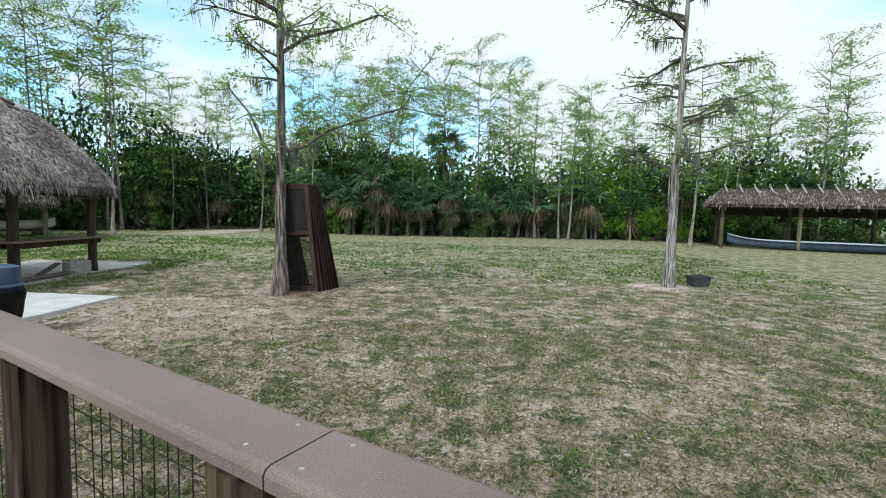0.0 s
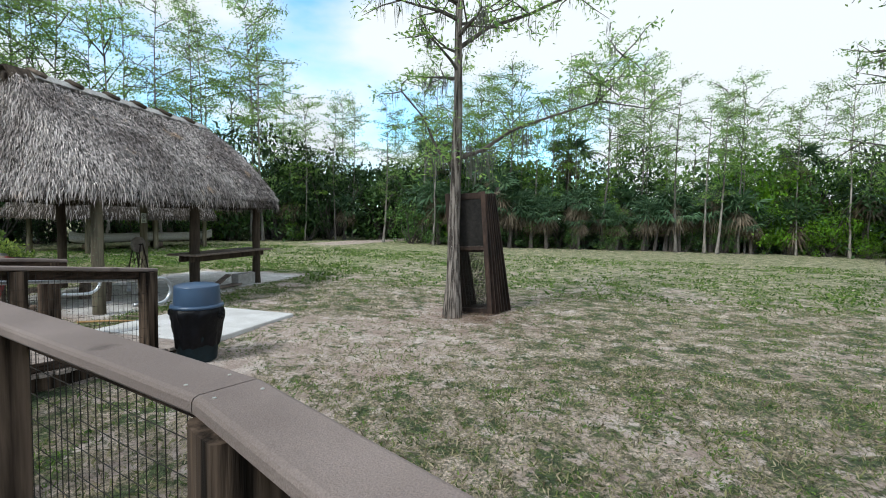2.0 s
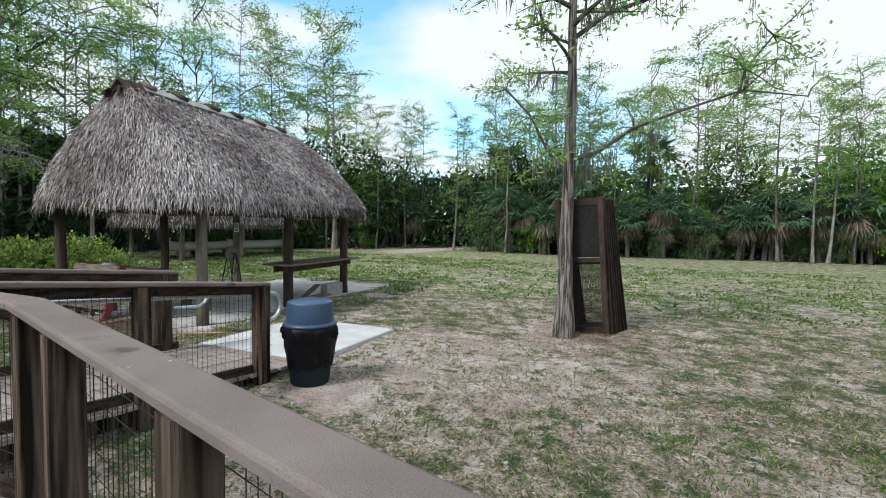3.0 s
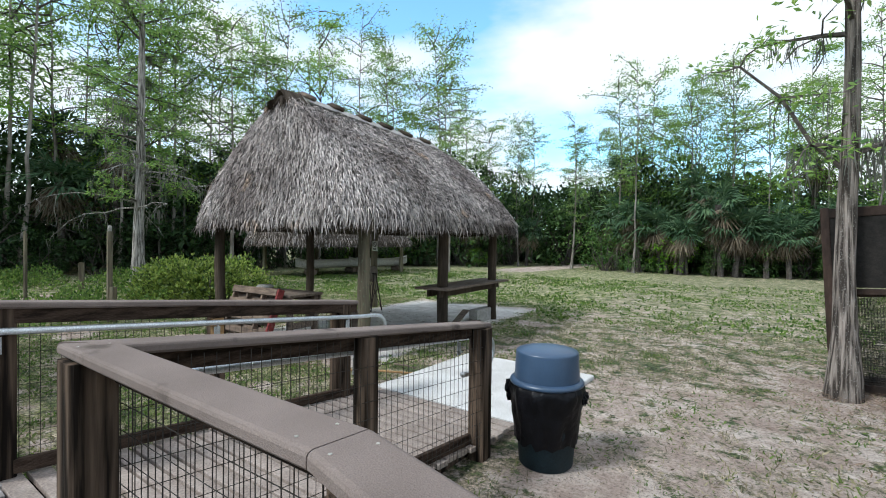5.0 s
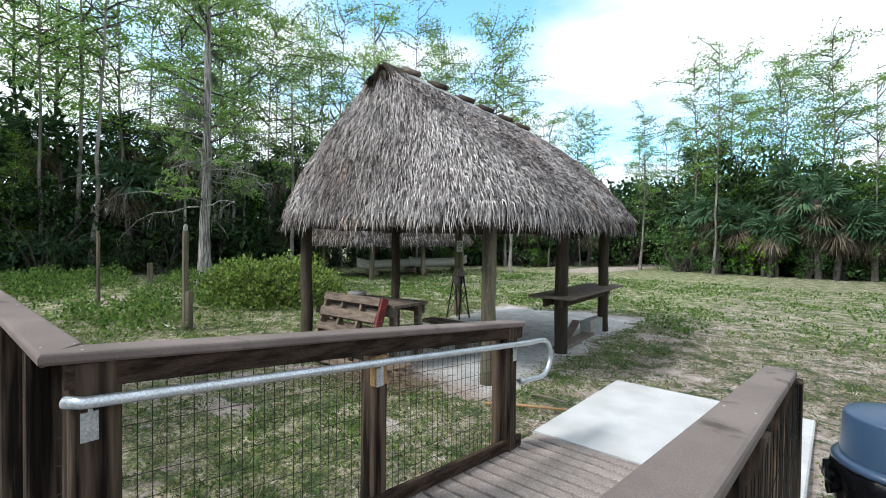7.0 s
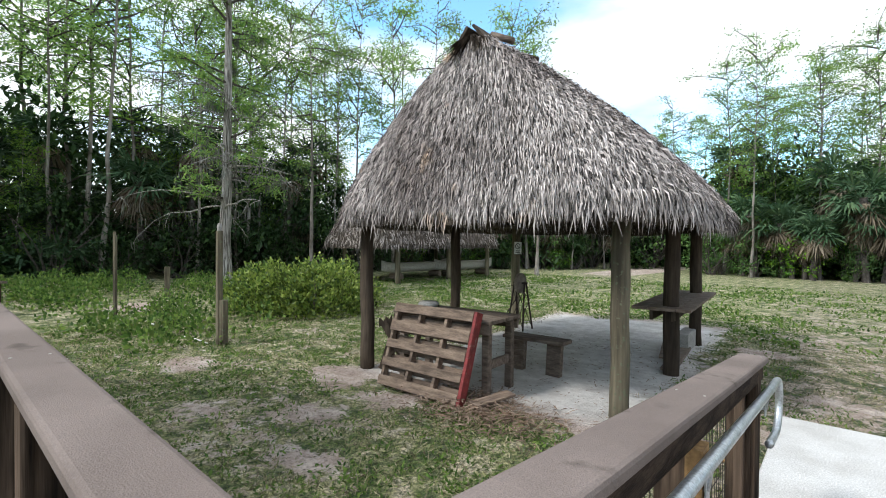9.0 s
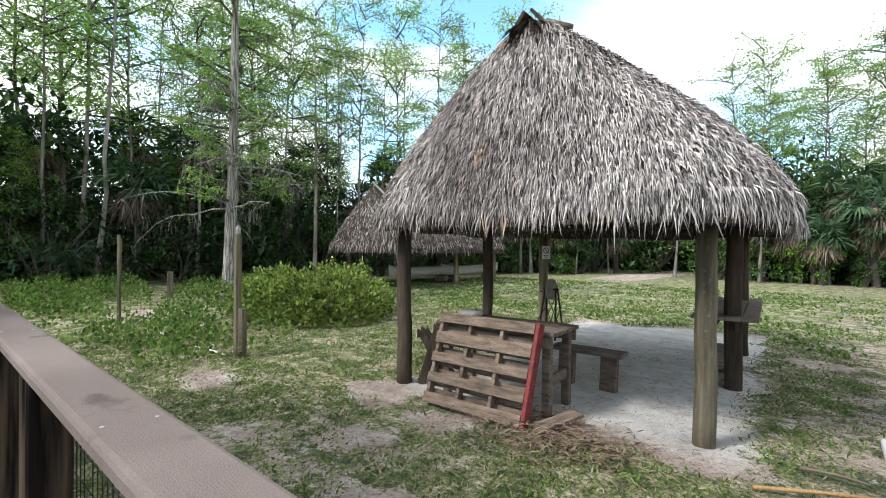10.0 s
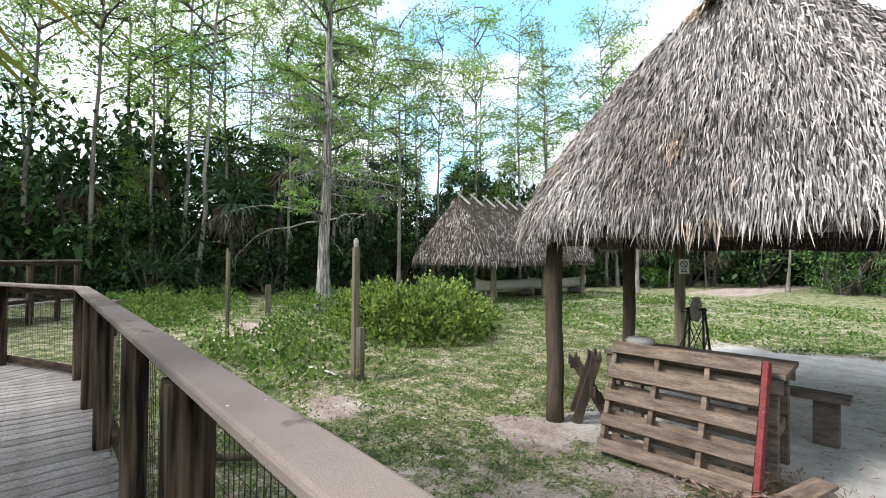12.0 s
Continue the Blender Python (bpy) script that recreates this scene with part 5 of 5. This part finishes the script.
    t3 = cypress(103, 17.0, 0.23, 0.17, 60, 15000, 2.7, (0.15, 0.05), M_CYP, M_PALEBARK, "tall cypress with pale bark and hanging moss behind the garden bed", 0.9, 0.15, 0.5, 0.1, 0.6, 4)
    t3.matrix_basis = pose(-23.1, 8.9, 0, 0, 0, 70)
    # grey dead lower limbs that hang with moss
    dead, drop, rd = Geo(), Geo(), random.Random(44)
    for k in range(26):
        a, z = rd.uniform(0, 6.28), rd.uniform(2.6, 6.5)
        p = limb_path(rd, (0, 0, z), (math.cos(a), math.sin(a), rd.uniform(-0.1, 0.4)), rd.uniform(1.6, 3.4), 5, 0.13, 0.2)
        dead.tube(p, [0.035, 0.028, 0.02, 0.015, 0.01, 0.005], 5, False)
        for b in range(6):
            i = rd.randrange(2, 6)
            sp = limb_path(rd, p[i], (rd.uniform(-1, 1), rd.uniform(-1, 1), rd.uniform(-1, 0.2)), rd.uniform(0.4, 1.0), 3, 0.12, 0.3)
            dead.tube(sp, [0.012, 0.009, 0.006, 0.003], 3, False)
            c = np.asarray([sp[rd.randrange(4)]] * 4) + nr.normal(0, 0.06, (4, 3))
            drop.blades(c, unit(nr.normal(0, 0.12, (4, 3)) + (0, 0, -1)), unit(nr.normal(0, 1, (4, 3))), nr.uniform(0.15, 0.5, 4), 0.022)
    tagged(part("dead_branchwork", dead, M_PALEBARK, t3, "bare grey dead lower limbs"), kind="stuff")
    tagged(part("limb_moss", drop, M_MOSS, t3, "grey hanging moss"), kind="stuff")
    t4 = cypress(104, 12.5, 0.12, 0.30, 30, 2400, 2.0, (0.15, 0.05), M_CYP, M_FARBARK, "thin pale-barked cypress at the edge of the lawn", 0.4)
    for k, (x, y, s) in enumerate(((-16.3, 33.6, 0.85), (-20.6, 24.6, 0.9), (4.2, 34.2, 0.9), (5.9, 34.4, 0.8), (6.6, 34.3, 0.85), (13.1, 29.6, 0.95), (23.6, 26.6, 1.0), (-26.6, 14.4, 1.0))):
        c = t4 if k == 0 else copy_thing(t4, Matrix.Identity(4))
        c.matrix_basis = pose(x, y, 0, 0, 0, k * 67) @ Matrix.Scale(s, 4)


near_trees()
np_ = sabal(450, 4.3, 30, 14, 1.9, "tall cabbage palm leaning its yellowing fronds over the boardwalk", M_YPALM)
np_.matrix_basis = pose(-14.4, -0.1, 0, 0, 0, 40)

# the clearing's edge, clockwise from the south-west, as x, y, height of the trees there, spacing
EDGE = [(-34, -6, 19), (-33, 2, 20), (-31.5, 7, 20), (-29.5, 13, 18), (-29, 22, 16), (-24, 29.5, 16), (-20.6, 32, 14.5), (-15, 33, 12.5), (-6, 32.6, 13), (6, 35.6, 13.5), (16, 34.5, 12.5),
        (27, 32, 13), (36, 20, 14), (38, 0, 14), (28, -18, 14), (0, -24, 15), (-24, -20, 16), (-34, -6, 19)]


def along_edge(step):
    for (x0, y0, h0), (x1, y1, h1) in zip(EDGE, EDGE[1:]):
        L = math.hypot(x1 - x0, y1 - y0)
        n = max(1, int(L / step))
        nx, ny = -(y1 - y0) / L, (x1 - x0) / L
        for i in range(n):
            t = (i + 0.5) / n
            yield x0 + (x1 - x0) * t, y0 + (y1 - y0) * t, nx, ny, h0 + (h1 - h0) * t


# Edge stretches out of view; their sparse trees are added for light and reflections.
def hidden_side(x, y):
    return y < -4 and x > -30 or x > 33


def on_track(x, y):
    return 24 < y < 39 and abs((x + 18.2) - 0.05 * (y - 30)) < 2.3


def build_wood():
    rng = random.Random(77)
    kinds = [cypress(200 + i, 12.0, 0.08, s, 26, int(lv * 1.12), rc, (0.165, 0.056), mt, None, "", 0.2, 0.27, 0.2, 0.25, 0.85, 2, 0.3)
             for i, (s, lv, rc, mt) in enumerate(((0.40, 2100, 2.1, M_CYP), (0.32, 2200, 2.3, M_CYPB), (0.48, 1900, 1.8, M_CYP), (0.30, 2100, 2.2, M_CYP), (0.44, 2000, 2.4, M_CYPB), (0.36, 1300, 1.6, M_CYP)))]
    used = set()

    def put(pool, m):
        k = rng.randrange(len(pool))
        ob = pool[k] if pool[k].name not in used else copy_thing(pool[k], Matrix.Identity(4))
        used.add(pool[k].name)
        ob.matrix_basis = m
        return ob

    for step, off, spread in ((1.7, 1.2, 1.3), (1.9, 4.5, 1.6), (2.9, 8.5, 2.0)):
        for x, y, nx, ny, h in along_edge(step):
            if hidden_side(x, y) and (off > 2 or rng.random() < 0.5):
                continue
            d = off + rng.uniform(-spread, spread)
            px, py = x + nx * d + rng.uniform(-1, 1), y + ny * d + rng.uniform(-1, 1)
            if on_track(px, py):
                continue
            s = h / 12.0 * rng.uniform(0.72, 1.12)
            put(kinds, pose(px, py, 0, rng.uniform(-1.5, 1.5), rng.uniform(-1.5, 1.5), rng.uniform(0, 360)) @ Matrix.Scale(s, 4))
    young = [cypress(230 + i, 8.0, 0.06, 0.12, 30, 2200, 1.9, (0.17, 0.065), mt, None, "young leafy tree filling the wood's middle storey", 0.1, 0.3, 0.6) for i, mt in enumerate((M_CYP, M_CYPB, M_CYPB))]
    for step, off in ((3.2, 2.5), (3.4, 6.0)):
        for x, y, nx, ny, h in along_edge(step):
            if hidden_side(x, y):
                continue
            d = off + rng.uniform(-1.2, 1.2)
            px, py = x + nx * d, y + ny * d
            if on_track(px, py):
                continue
            put(young, pose(px, py, 0, rng.uniform(-3, 3), rng.uniform(-3, 3), rng.uniform(0, 360)) @ Matrix.Scale((1.0 if x < -20 else 0.72) * rng.uniform(0.75, 1.2), 4))
    shrubs = [shrub(300 + i, 3.2, 1.7, 1330, 0.20, M_SHRUB_SHADED) for i in range(4)]
    mid = [shrub(320 + i, 3.2, 1.7, 1330, 0.19, M_SHRUB_LIT, "broadleaf shrub at the wood's edge, sunlight in its mid green") for i in range(2)]
    shrubs += [shrub(310, 3.4, 1.8, 1500, 0.20, M_SHRUBB, "bright green broadleaf shrub at the wood's edge")]
    for step, off, sc in ((2.4, 0.4, 0.5), (2.0, 1.1, 0.95), (2.2, 3.4, 1.7), (4.4, 6.5, 2.4)):
        for x, y, nx, ny, h in along_edge(step):
            if hidden_side(x, y) and off > 2:
                continue
            d = off + rng.uniform(-0.9, 0.9)
            px, py = x + nx * d, y + ny * d
            if on_track(px, py):
                continue
            pool = shrubs[4:] if (rng.random() < 0.12 or (8 < x < 16 and y > 30 and rng.random() < 0.6)) else mid if y > 26 and rng.random() < 0.75 else shrubs[:4]
            s = sc * rng.uniform(0.7, 1.15)
            m = pose(px, py, 0, 0, 0, rng.uniform(0, 360)) @ Matrix.Diagonal((s, s, s * rng.uniform(0.8, 1.2), 1))
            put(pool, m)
    for k in range(22):
        put(shrubs[:4], pose(rng.uniform(-37, -10), rng.uniform(41, 47), 0, 0, 0, rng.uniform(0, 360)) @ Matrix.Scale(rng.uniform(1.7, 2.5), 4))
        if k < 9:
            put(kinds, pose(rng.uniform(-26, -10), rng.uniform(40, 48), 0, 0, 0, rng.uniform(0, 360)) @ Matrix.Scale(rng.uniform(0.9, 1.15), 4))
    for x, y, s in ((-25, 32, 2.5), (-28, 30, 2.7), (-22.3, 35.5, 2.4), (-31, 26, 2.6), (-13.5, 36.5, 2.3), (-27, 34, 3.0), (-12, 39, 2.6), (14, 37.5, 2.2), (19, 37, 2.4), (-34, 1, 2.4), (-35, -2, 2.6), (-35.5, 4, 2.6), (-34.5, -5, 2.5)):
        put(shrubs[:4], pose(x, y, 0, 0, 0, rng.uniform(0, 360)) @ Matrix.Diagonal((s * 0.8, s * 0.8, s, 1)))
    palms = [sabal(400 + i, h, 22, dd, 1.3) for i, (h, dd) in enumerate(((1.9, 8), (3.1, 16), (0.5, 0), (4.2, 18)))]
    for step, off in ((2.6, 1.5), (2.6, 3.0), (3.8, 5.5)):
        for x, y, nx, ny, h in along_edge(step):
            if hidden_side(x, y):
                continue
            d = off + rng.uniform(-0.4, 1.0)
            px, py = x + nx * d + rng.uniform(-.8, .8), y + ny * d
            if x < -22 and off < 2 and rng.random() < 0.75:
                continue
            if on_track(px, py):
                continue
            s = rng.uniform(0.8, 1.25)
            put(palms, pose(px, py, 0, rng.uniform(-4, 4), rng.uniform(-4, 4), rng.uniform(0, 360)) @ Matrix.Scale(s, 4))
    palm_low, palm_tall = [palms[1]], [palms[3]]
    for k in range(34):
        x = rng.uniform(-13.5, 9)
        put(palm_low if k % 3 else palm_tall, pose(x, float(np.interp(x, (-15, -6, 6, 16), (33, 32.6, 35.6, 34.5))) + rng.uniform(-0.5, 0.7), 0, rng.uniform(-5, 5), rng.uniform(-5, 5), rng.uniform(0, 360)) @ Matrix.Scale(rng.uniform(0.6, 1.0), 4))
    tall = [sabal(460, 6.2, 24, 4, 1.3, "tall dark cabbage palm inside the wood")]
    for x, y in ((-36, 6.5), (-36, 10), (-33, 11.5), (-31.5, 16), (-33, 19), (-30.5, 22), (-13, 36), (-3, 36.5), (12, 38)):
        put(tall, pose(x, y, 0, rng.uniform(-3, 3), rng.uniform(-3, 3), rng.uniform(0, 360)) @ Matrix.Scale(rng.uniform(0.85, 1.2), 4))
    # the wood's depth: one leaf mass behind the edge, its shade in dark colour
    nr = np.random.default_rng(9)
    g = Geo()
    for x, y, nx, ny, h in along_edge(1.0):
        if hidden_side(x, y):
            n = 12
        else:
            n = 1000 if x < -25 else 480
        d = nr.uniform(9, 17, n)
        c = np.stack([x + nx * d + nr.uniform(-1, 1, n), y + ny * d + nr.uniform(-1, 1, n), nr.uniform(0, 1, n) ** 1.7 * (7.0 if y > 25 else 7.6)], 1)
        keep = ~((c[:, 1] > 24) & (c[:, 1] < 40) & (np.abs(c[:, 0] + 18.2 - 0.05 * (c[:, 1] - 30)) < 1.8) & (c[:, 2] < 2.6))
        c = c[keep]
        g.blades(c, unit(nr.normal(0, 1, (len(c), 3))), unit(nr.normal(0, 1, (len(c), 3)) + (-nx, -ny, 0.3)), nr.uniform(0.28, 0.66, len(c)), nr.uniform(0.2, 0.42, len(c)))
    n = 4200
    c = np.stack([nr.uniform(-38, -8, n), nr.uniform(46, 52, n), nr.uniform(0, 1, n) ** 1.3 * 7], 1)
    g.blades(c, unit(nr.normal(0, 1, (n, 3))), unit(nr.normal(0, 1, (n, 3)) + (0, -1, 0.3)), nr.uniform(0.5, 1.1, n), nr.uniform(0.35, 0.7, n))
    tagged(part("far_woods", g, M_SHRUB_SHADED), "leafy depth of the swamp wood, its shade in the dark leaves", "woods", kind="stuff")


build_wood()


def leaf_mound(name, label, spots, count, leaf, mat_, seed, category="bush"):
    """One bush made of many leaves over a set of overlapping mounds (x, y, radius, height)."""
    nr = np.random.default_rng(seed)
    g = Geo()
    tot = sum(r * r * h for _, _, r, h in spots)
    for x, y, r, h in spots:
        n = int(count * r * r * h / tot)
        u = unit(nr.normal(0, 1, (n, 3)) * (1, 1, 0.9) + (0, 0, 0.35))
        u[:, 2] = np.abs(u[:, 2])
        q = nr.uniform(0.55, 1.05, (n, 1)) ** 0.5
        lump = 1 + 0.18 * np.sin(u[:, :1] * 9 + x) * np.cos(u[:, 1:2] * 8 + y)
        c = u * q * lump * (r, r, h) + (x, y, 0.0)
        d = unit(u * 0.7 + nr.normal(0, 0.5, (n, 3)) + (0, 0, 0.45))
        g.blades(c, d, unit(nr.normal(0, 0.6, (n, 3)) + u), nr.uniform(0.6, 1.3, n) * leaf, nr.uniform(0.5, 0.8, n) * leaf)
    ob = part(name, g, mat_)
    return tagged(ob, label, category)


bush = thing("bush", "bright green leafy garden bush", "bush", (0, 0, 0))
for i_, spot in enumerate([(-17.6, 8.6, 1.15, 1.15), (-18.6, 8.2, 1.1, 1.05), (-19.6, 8.6, 1.2, 1.1), (-18.4, 9.6, 1.3, 1.2), (-20.6, 8.9, 0.9, 0.8)]):
    mass = leaf_mound("leaf_mass", "", [spot], 3600, 0.105, M_BUSH, 51 + i_, "")
    mass.parent = bush
    part("stem", Geo().tube([(spot[0], spot[1], -0.1), (spot[0] + 0.1, spot[1], 0.5), (spot[0] - 0.1, spot[1] + 0.1, 0.95)], [0.03, 0.025, 0.01], 6), M_TWIG, bush)


def build_garden_weeds():
    rng = random.Random(61)
    spots = []
    for k in range(52):
        x = rng.uniform(-28, -15.2)
        y = rng.uniform(4.2, 9.5) if x > -20 else rng.uniform(3.6, 12)
        if bare(x, y) > 0.5 or (x > -16.6 and y > 6.5):
            continue
        spots.append((x, y, rng.uniform(0.2, 0.6), rng.uniform(0.2, 0.6)))
    for k in range(26):
        spots.append((rng.uniform(-30, -22), rng.uniform(4, 11), rng.uniform(0.4, 0.8), rng.uniform(0.35, 0.7)))
    for k in range(16):
        spots.append((rng.uniform(-18.6, -15.9), rng.uniform(4.5, 5.7), rng.uniform(0.22, 0.45), rng.uniform(0.3, 0.6)))
    ob = leaf_mound("garden_weeds", "low leafy green plants in the fenced bed", spots, 12000, 0.10, M_WEED, 62, "plants")
    tagged(ob, kind="stuff")


build_garden_weeds()


def build_garden_fence():
    th = thing("garden_fence", "thin wire fence on weathered timber posts round a plant bed", "fence")
    for i, (x, y, h, r) in enumerate(((-15.74, 5.60, 1.88, 0.046), (-15.67, 5.64, 0.74, 0.055), (-20.26, 5.25, 1.82, 0.032), (-20.38, 5.27, 1.90, 0.024), (-23.6, 7.4, 0.9, 0.08))):
        post_at(th, x, y, h, w=r * 2, rz=0.3 * i, material=M_LOG)
    part("post_cap", Geo().lathe([(0.0, 1.88), (0.035, 1.88), (0.04, 1.95), (0.025, 2.0), (0.0, 2.01)], (-15.74, 5.60, 0), 10), M_BLOCK, th)
    for a, b in (((-15.74, 5.60), (-20.26, 5.25)), ((-15.74, 5.60), (-16.9, 9.4))):
        g = Geo()
        L = math.hypot(b[0] - a[0], b[1] - a[1])
        n = int(L / 0.15)
        for i in range(n + 1):
            t = i / n
            g.tube([(a[0] + (b[0] - a[0]) * t, a[1] + (b[1] - a[1]) * t, 0.0), (a[0] + (b[0] - a[0]) * t, a[1] + (b[1] - a[1]) * t, 0.9)], [0.0014] * 2, 3, False)
        for k in range(7):
            g.tube([(a[0], a[1], 0.05 + 0.14 * k), (b[0], b[1], 0.05 + 0.14 * k)], [0.0014] * 2, 3, False)
        part("wire_mesh", g, M_WIRE, th)


build_garden_fence()


def far_boardwalk():
    railing("distant brown railing where the boardwalk goes on into the wood", [(-23.0, 0.2), (-24.6, 1.6), (-26.6, 3.2)], [1.60] * 3, [0.52] * 3, [[0.05, 0.5, 0.97], [0.35, 0.7, 0.97]], inner=1.0)
    deck_boards(deck, (-22.0, -0.7), (-24.6, 1.5), 1.8, DECK_Z, 0.5, M_DECK, 0.145)
    deck_boards(deck, (-24.6, 1.5), (-26.6, 3.1), 1.8, 0.5, 0.5, M_DECK, 0.145)
    th = thing("low_rail", "low grey timber rail standing by the plant bed", "rail", (-22.6, 3.3, 0), 30)
    part("rail", Geo().beam((-0.6, 0, 0.72), (0.6, 0, 0.74), 0.16, 0.05, 0.006), M_OLDWOOD, th)
    for x in (-0.45, 0.45):
        part("leg", Geo().beam((x, 0, -0.05), (x, 0, 0.70), 0.09, 0.09, 0.006), M_POST, th)


far_boardwalk()


def build_grass():
    """Dry turf over the near lawn, thinner on bare soil, and green tufts in clumps."""
    nr = np.random.default_rng(15)
    rng = random.Random(15)
    g, w = Geo(), Geo()
    gc, wc = [], []

    def free(x, y):
        return not (-8.5 < x < -6.4 and 2.4 < y < 7.95)

    for k in range(46000):
        x, y = rng.uniform(-19, 8), 1.9 + 11 * rng.random() ** 1.25
        if free(x, y) and rng.random() > bare(x, y) * 1.1:
            gc.append((x, y))
    for k in range(9000):
        x, y = rng.uniform(-5, 4.5), 1.9 + 5 * rng.random() ** 1.2
        if free(x, y) and rng.random() > 0.6 * bare(x, y):
            gc.append((x, y))
    for k in range(24000):
        x, y = rng.uniform(-20, 9), 1.9 + 14 * rng.random() ** 1.2
        green = noise.noise(Vector((x * 0.5, y * 0.5, 20))) + 0.5 * (x < -8.5)
        clump = noise.noise(Vector((x * 2.3, y * 2.3, 27))) + 0.5 * noise.noise(Vector((x * 5.1, y * 5.1, 7)))
        if free(x, y) and rng.random() > bare(x, y) * 1.2 and clump + 0.45 * green > (0.10 if x < -8.5 else 0.17):
            wc.append((x, y))
    far_c = []
    for k in range(9000):
        x, y = rng.uniform(-24, 10), rng.uniform(12, 25)
        if noise.noise(Vector((x * 0.45, y * 0.45, 31))) + rng.uniform(-0.5, 0.5) > -0.05 and rng.random() > bare(x, y):
            far_c.append((x, y))
    for spots, geo_, per, hgt, wid, lean, sp in ((gc, g, 4, 0.055, 0.010, 1.1, 0.05), (wc, w, 18, 0.038, 0.014, 1.0, 0.07), (far_c, w, 6, 0.085, 0.04, 1.0, 0.12)):
        size = (nr.uniform(0.6, 1.5, len(spots)) * (1.0 if geo_ is g else np.where(np.asarray(spots)[:, 0] < -8.5, 1.35, 1.0))).repeat(per)
        c = np.repeat(np.asarray(spots), per, 0) + nr.normal(0, sp, (len(spots) * per, 2)) * size[:, None]
        z = np.array([rise(x, y) for x, y in spots]).repeat(per) - 0.006
        n = len(c)
        d = unit(np.concatenate([nr.normal(0, lean, (n, 2)), np.abs(nr.normal(0.75, 0.25, (n, 1)))], 1))
        nn = unit(nr.normal(0, 1, (n, 3)) + (0, 0, 0.6))
        geo_.blades(np.column_stack([c, z]), d, nn, nr.uniform(0.5, 1.4, n) * hgt * size ** 0.5, nr.uniform(0.7, 1.4, n) * wid * size ** 0.5)
    tagged(part("grass", g, M_GRASS), "short dry grass tufts on the lawn", "grass", kind="stuff")
    tagged(part("weeds", w, M_WEED), "low green weeds in clumps on the lawn", "weeds", kind="stuff")


build_grass()


def build_decks():
    w = 1.75
    for i, (p, q) in enumerate(zip(A_LINE, A_LINE[1:])):
        deck_boards(deck, p, q, w, DECK_Z, DECK_Z, M_DECK, 0.145, -0.003 * (i % 2))
    deck_boards(deck, (-6.60, 2.50), (-8.36, 2.50), w, DECK_Z, DECK_Z, M_DECK, 0.1465)
    deck_boards(deck, (-8.36, 2.50), (-17.2, 2.55), w, DECK_Z, DECK_Z, M_DECK, 0.145, -0.003)
    deck_boards(deck, (-17.2, 2.55), (-22.5, -0.36), 2.0, DECK_Z, DECK_Z, M_DECK, 0.145)
    for p, q in list(zip(A_LINE, A_LINE[1:])) + [((-6.6, 2.5), (-17.2, 2.55)), ((-17.2, 2.55), (-22.5, -0.36))]:
        joist_frame(deck, p, q, w, DECK_Z, DECK_Z)
    ramp = thing("ramp", "pale plank ramp sloping down to a concrete slab", "ramp", kind="structure")
    # boards lie across the ramp; its right-hand edge seen downhill is the far railing
    deck_boards(ramp, (-8.42, 2.56), (-8.42, 5.80), -1.86, DECK_Z, 0.055, M_RAMP, 0.14)
    joist_frame(ramp, (-8.36, 2.6), (-8.36, 5.7), -1.72, DECK_Z, 0.06)
    # the galvanised handrail on the ramp's inner side
    rail = ramp_handrail(-8.27, 0.0, -1)
    ramp_handrail(-6.70, -0.28, 1)
    part("timber_block", Geo().beam((-8.315, 3.88, 0.94), (-8.315, 3.88, 1.10), 0.09, 0.05, 0.004, up=(1, 0, 0)), M_BRASS, rail, "raw yellow timber block")
    sl = thing("slab", "pale concrete slab at the foot of the ramp", "slab", kind="structure")
    part("concrete", Geo().beam((-7.47, 5.82, 0.0), (-7.47, 7.86, 0.0), 1.92, 0.11, 0.012), M_SLAB, sl)


def ramp_handrail(x, shift, side):
    """A pipe that slopes with the ramp and loops back under its end, on brackets."""
    rail = thing("handrail", "galvanised steel pipe handrail looping back at its end", "handrail", group="ramp handrails")
    pts = [(x + side * 0.05, 2.50, 1.195), (x, 2.54, 1.195), (x, 5.42 + shift, 0.93 - 0.09 * shift)]
    for k in range(9):
        t = math.pi / 2 - math.pi * k / 8
        pts.append((x, 5.66 + shift + 0.17 * math.cos(t), 0.76 + 0.155 * math.sin(t) - 0.09 * shift))
    pts += [(x, 5.40 + shift, 0.63 - 0.09 * shift), (x, 5.33 + shift, 0.64 - 0.09 * shift)]
    part("pipe", Geo().tube(pts, [0.021] * len(pts), 12), M_PIPE, rail, smooth=True)
    for yy in (2.56, 3.86, 5.26 + shift):
        z = 1.20 - 0.09 * (yy - 2.42)
        g = Geo().beam((x + side * 0.012, yy, z - 0.03), (x + side * 0.012, yy, z - 0.13), 0.05, 0.006, 0.001, up=(1, 0, 0))
        g.tube([(x, yy, z - 0.015), (x + side * 0.01, yy, z - 0.09), (x + side * 0.045, yy, z - 0.1)], [0.008] * 3, 6)
        part("bracket", g, M_PIPE, rail)
    return rail


build_decks()
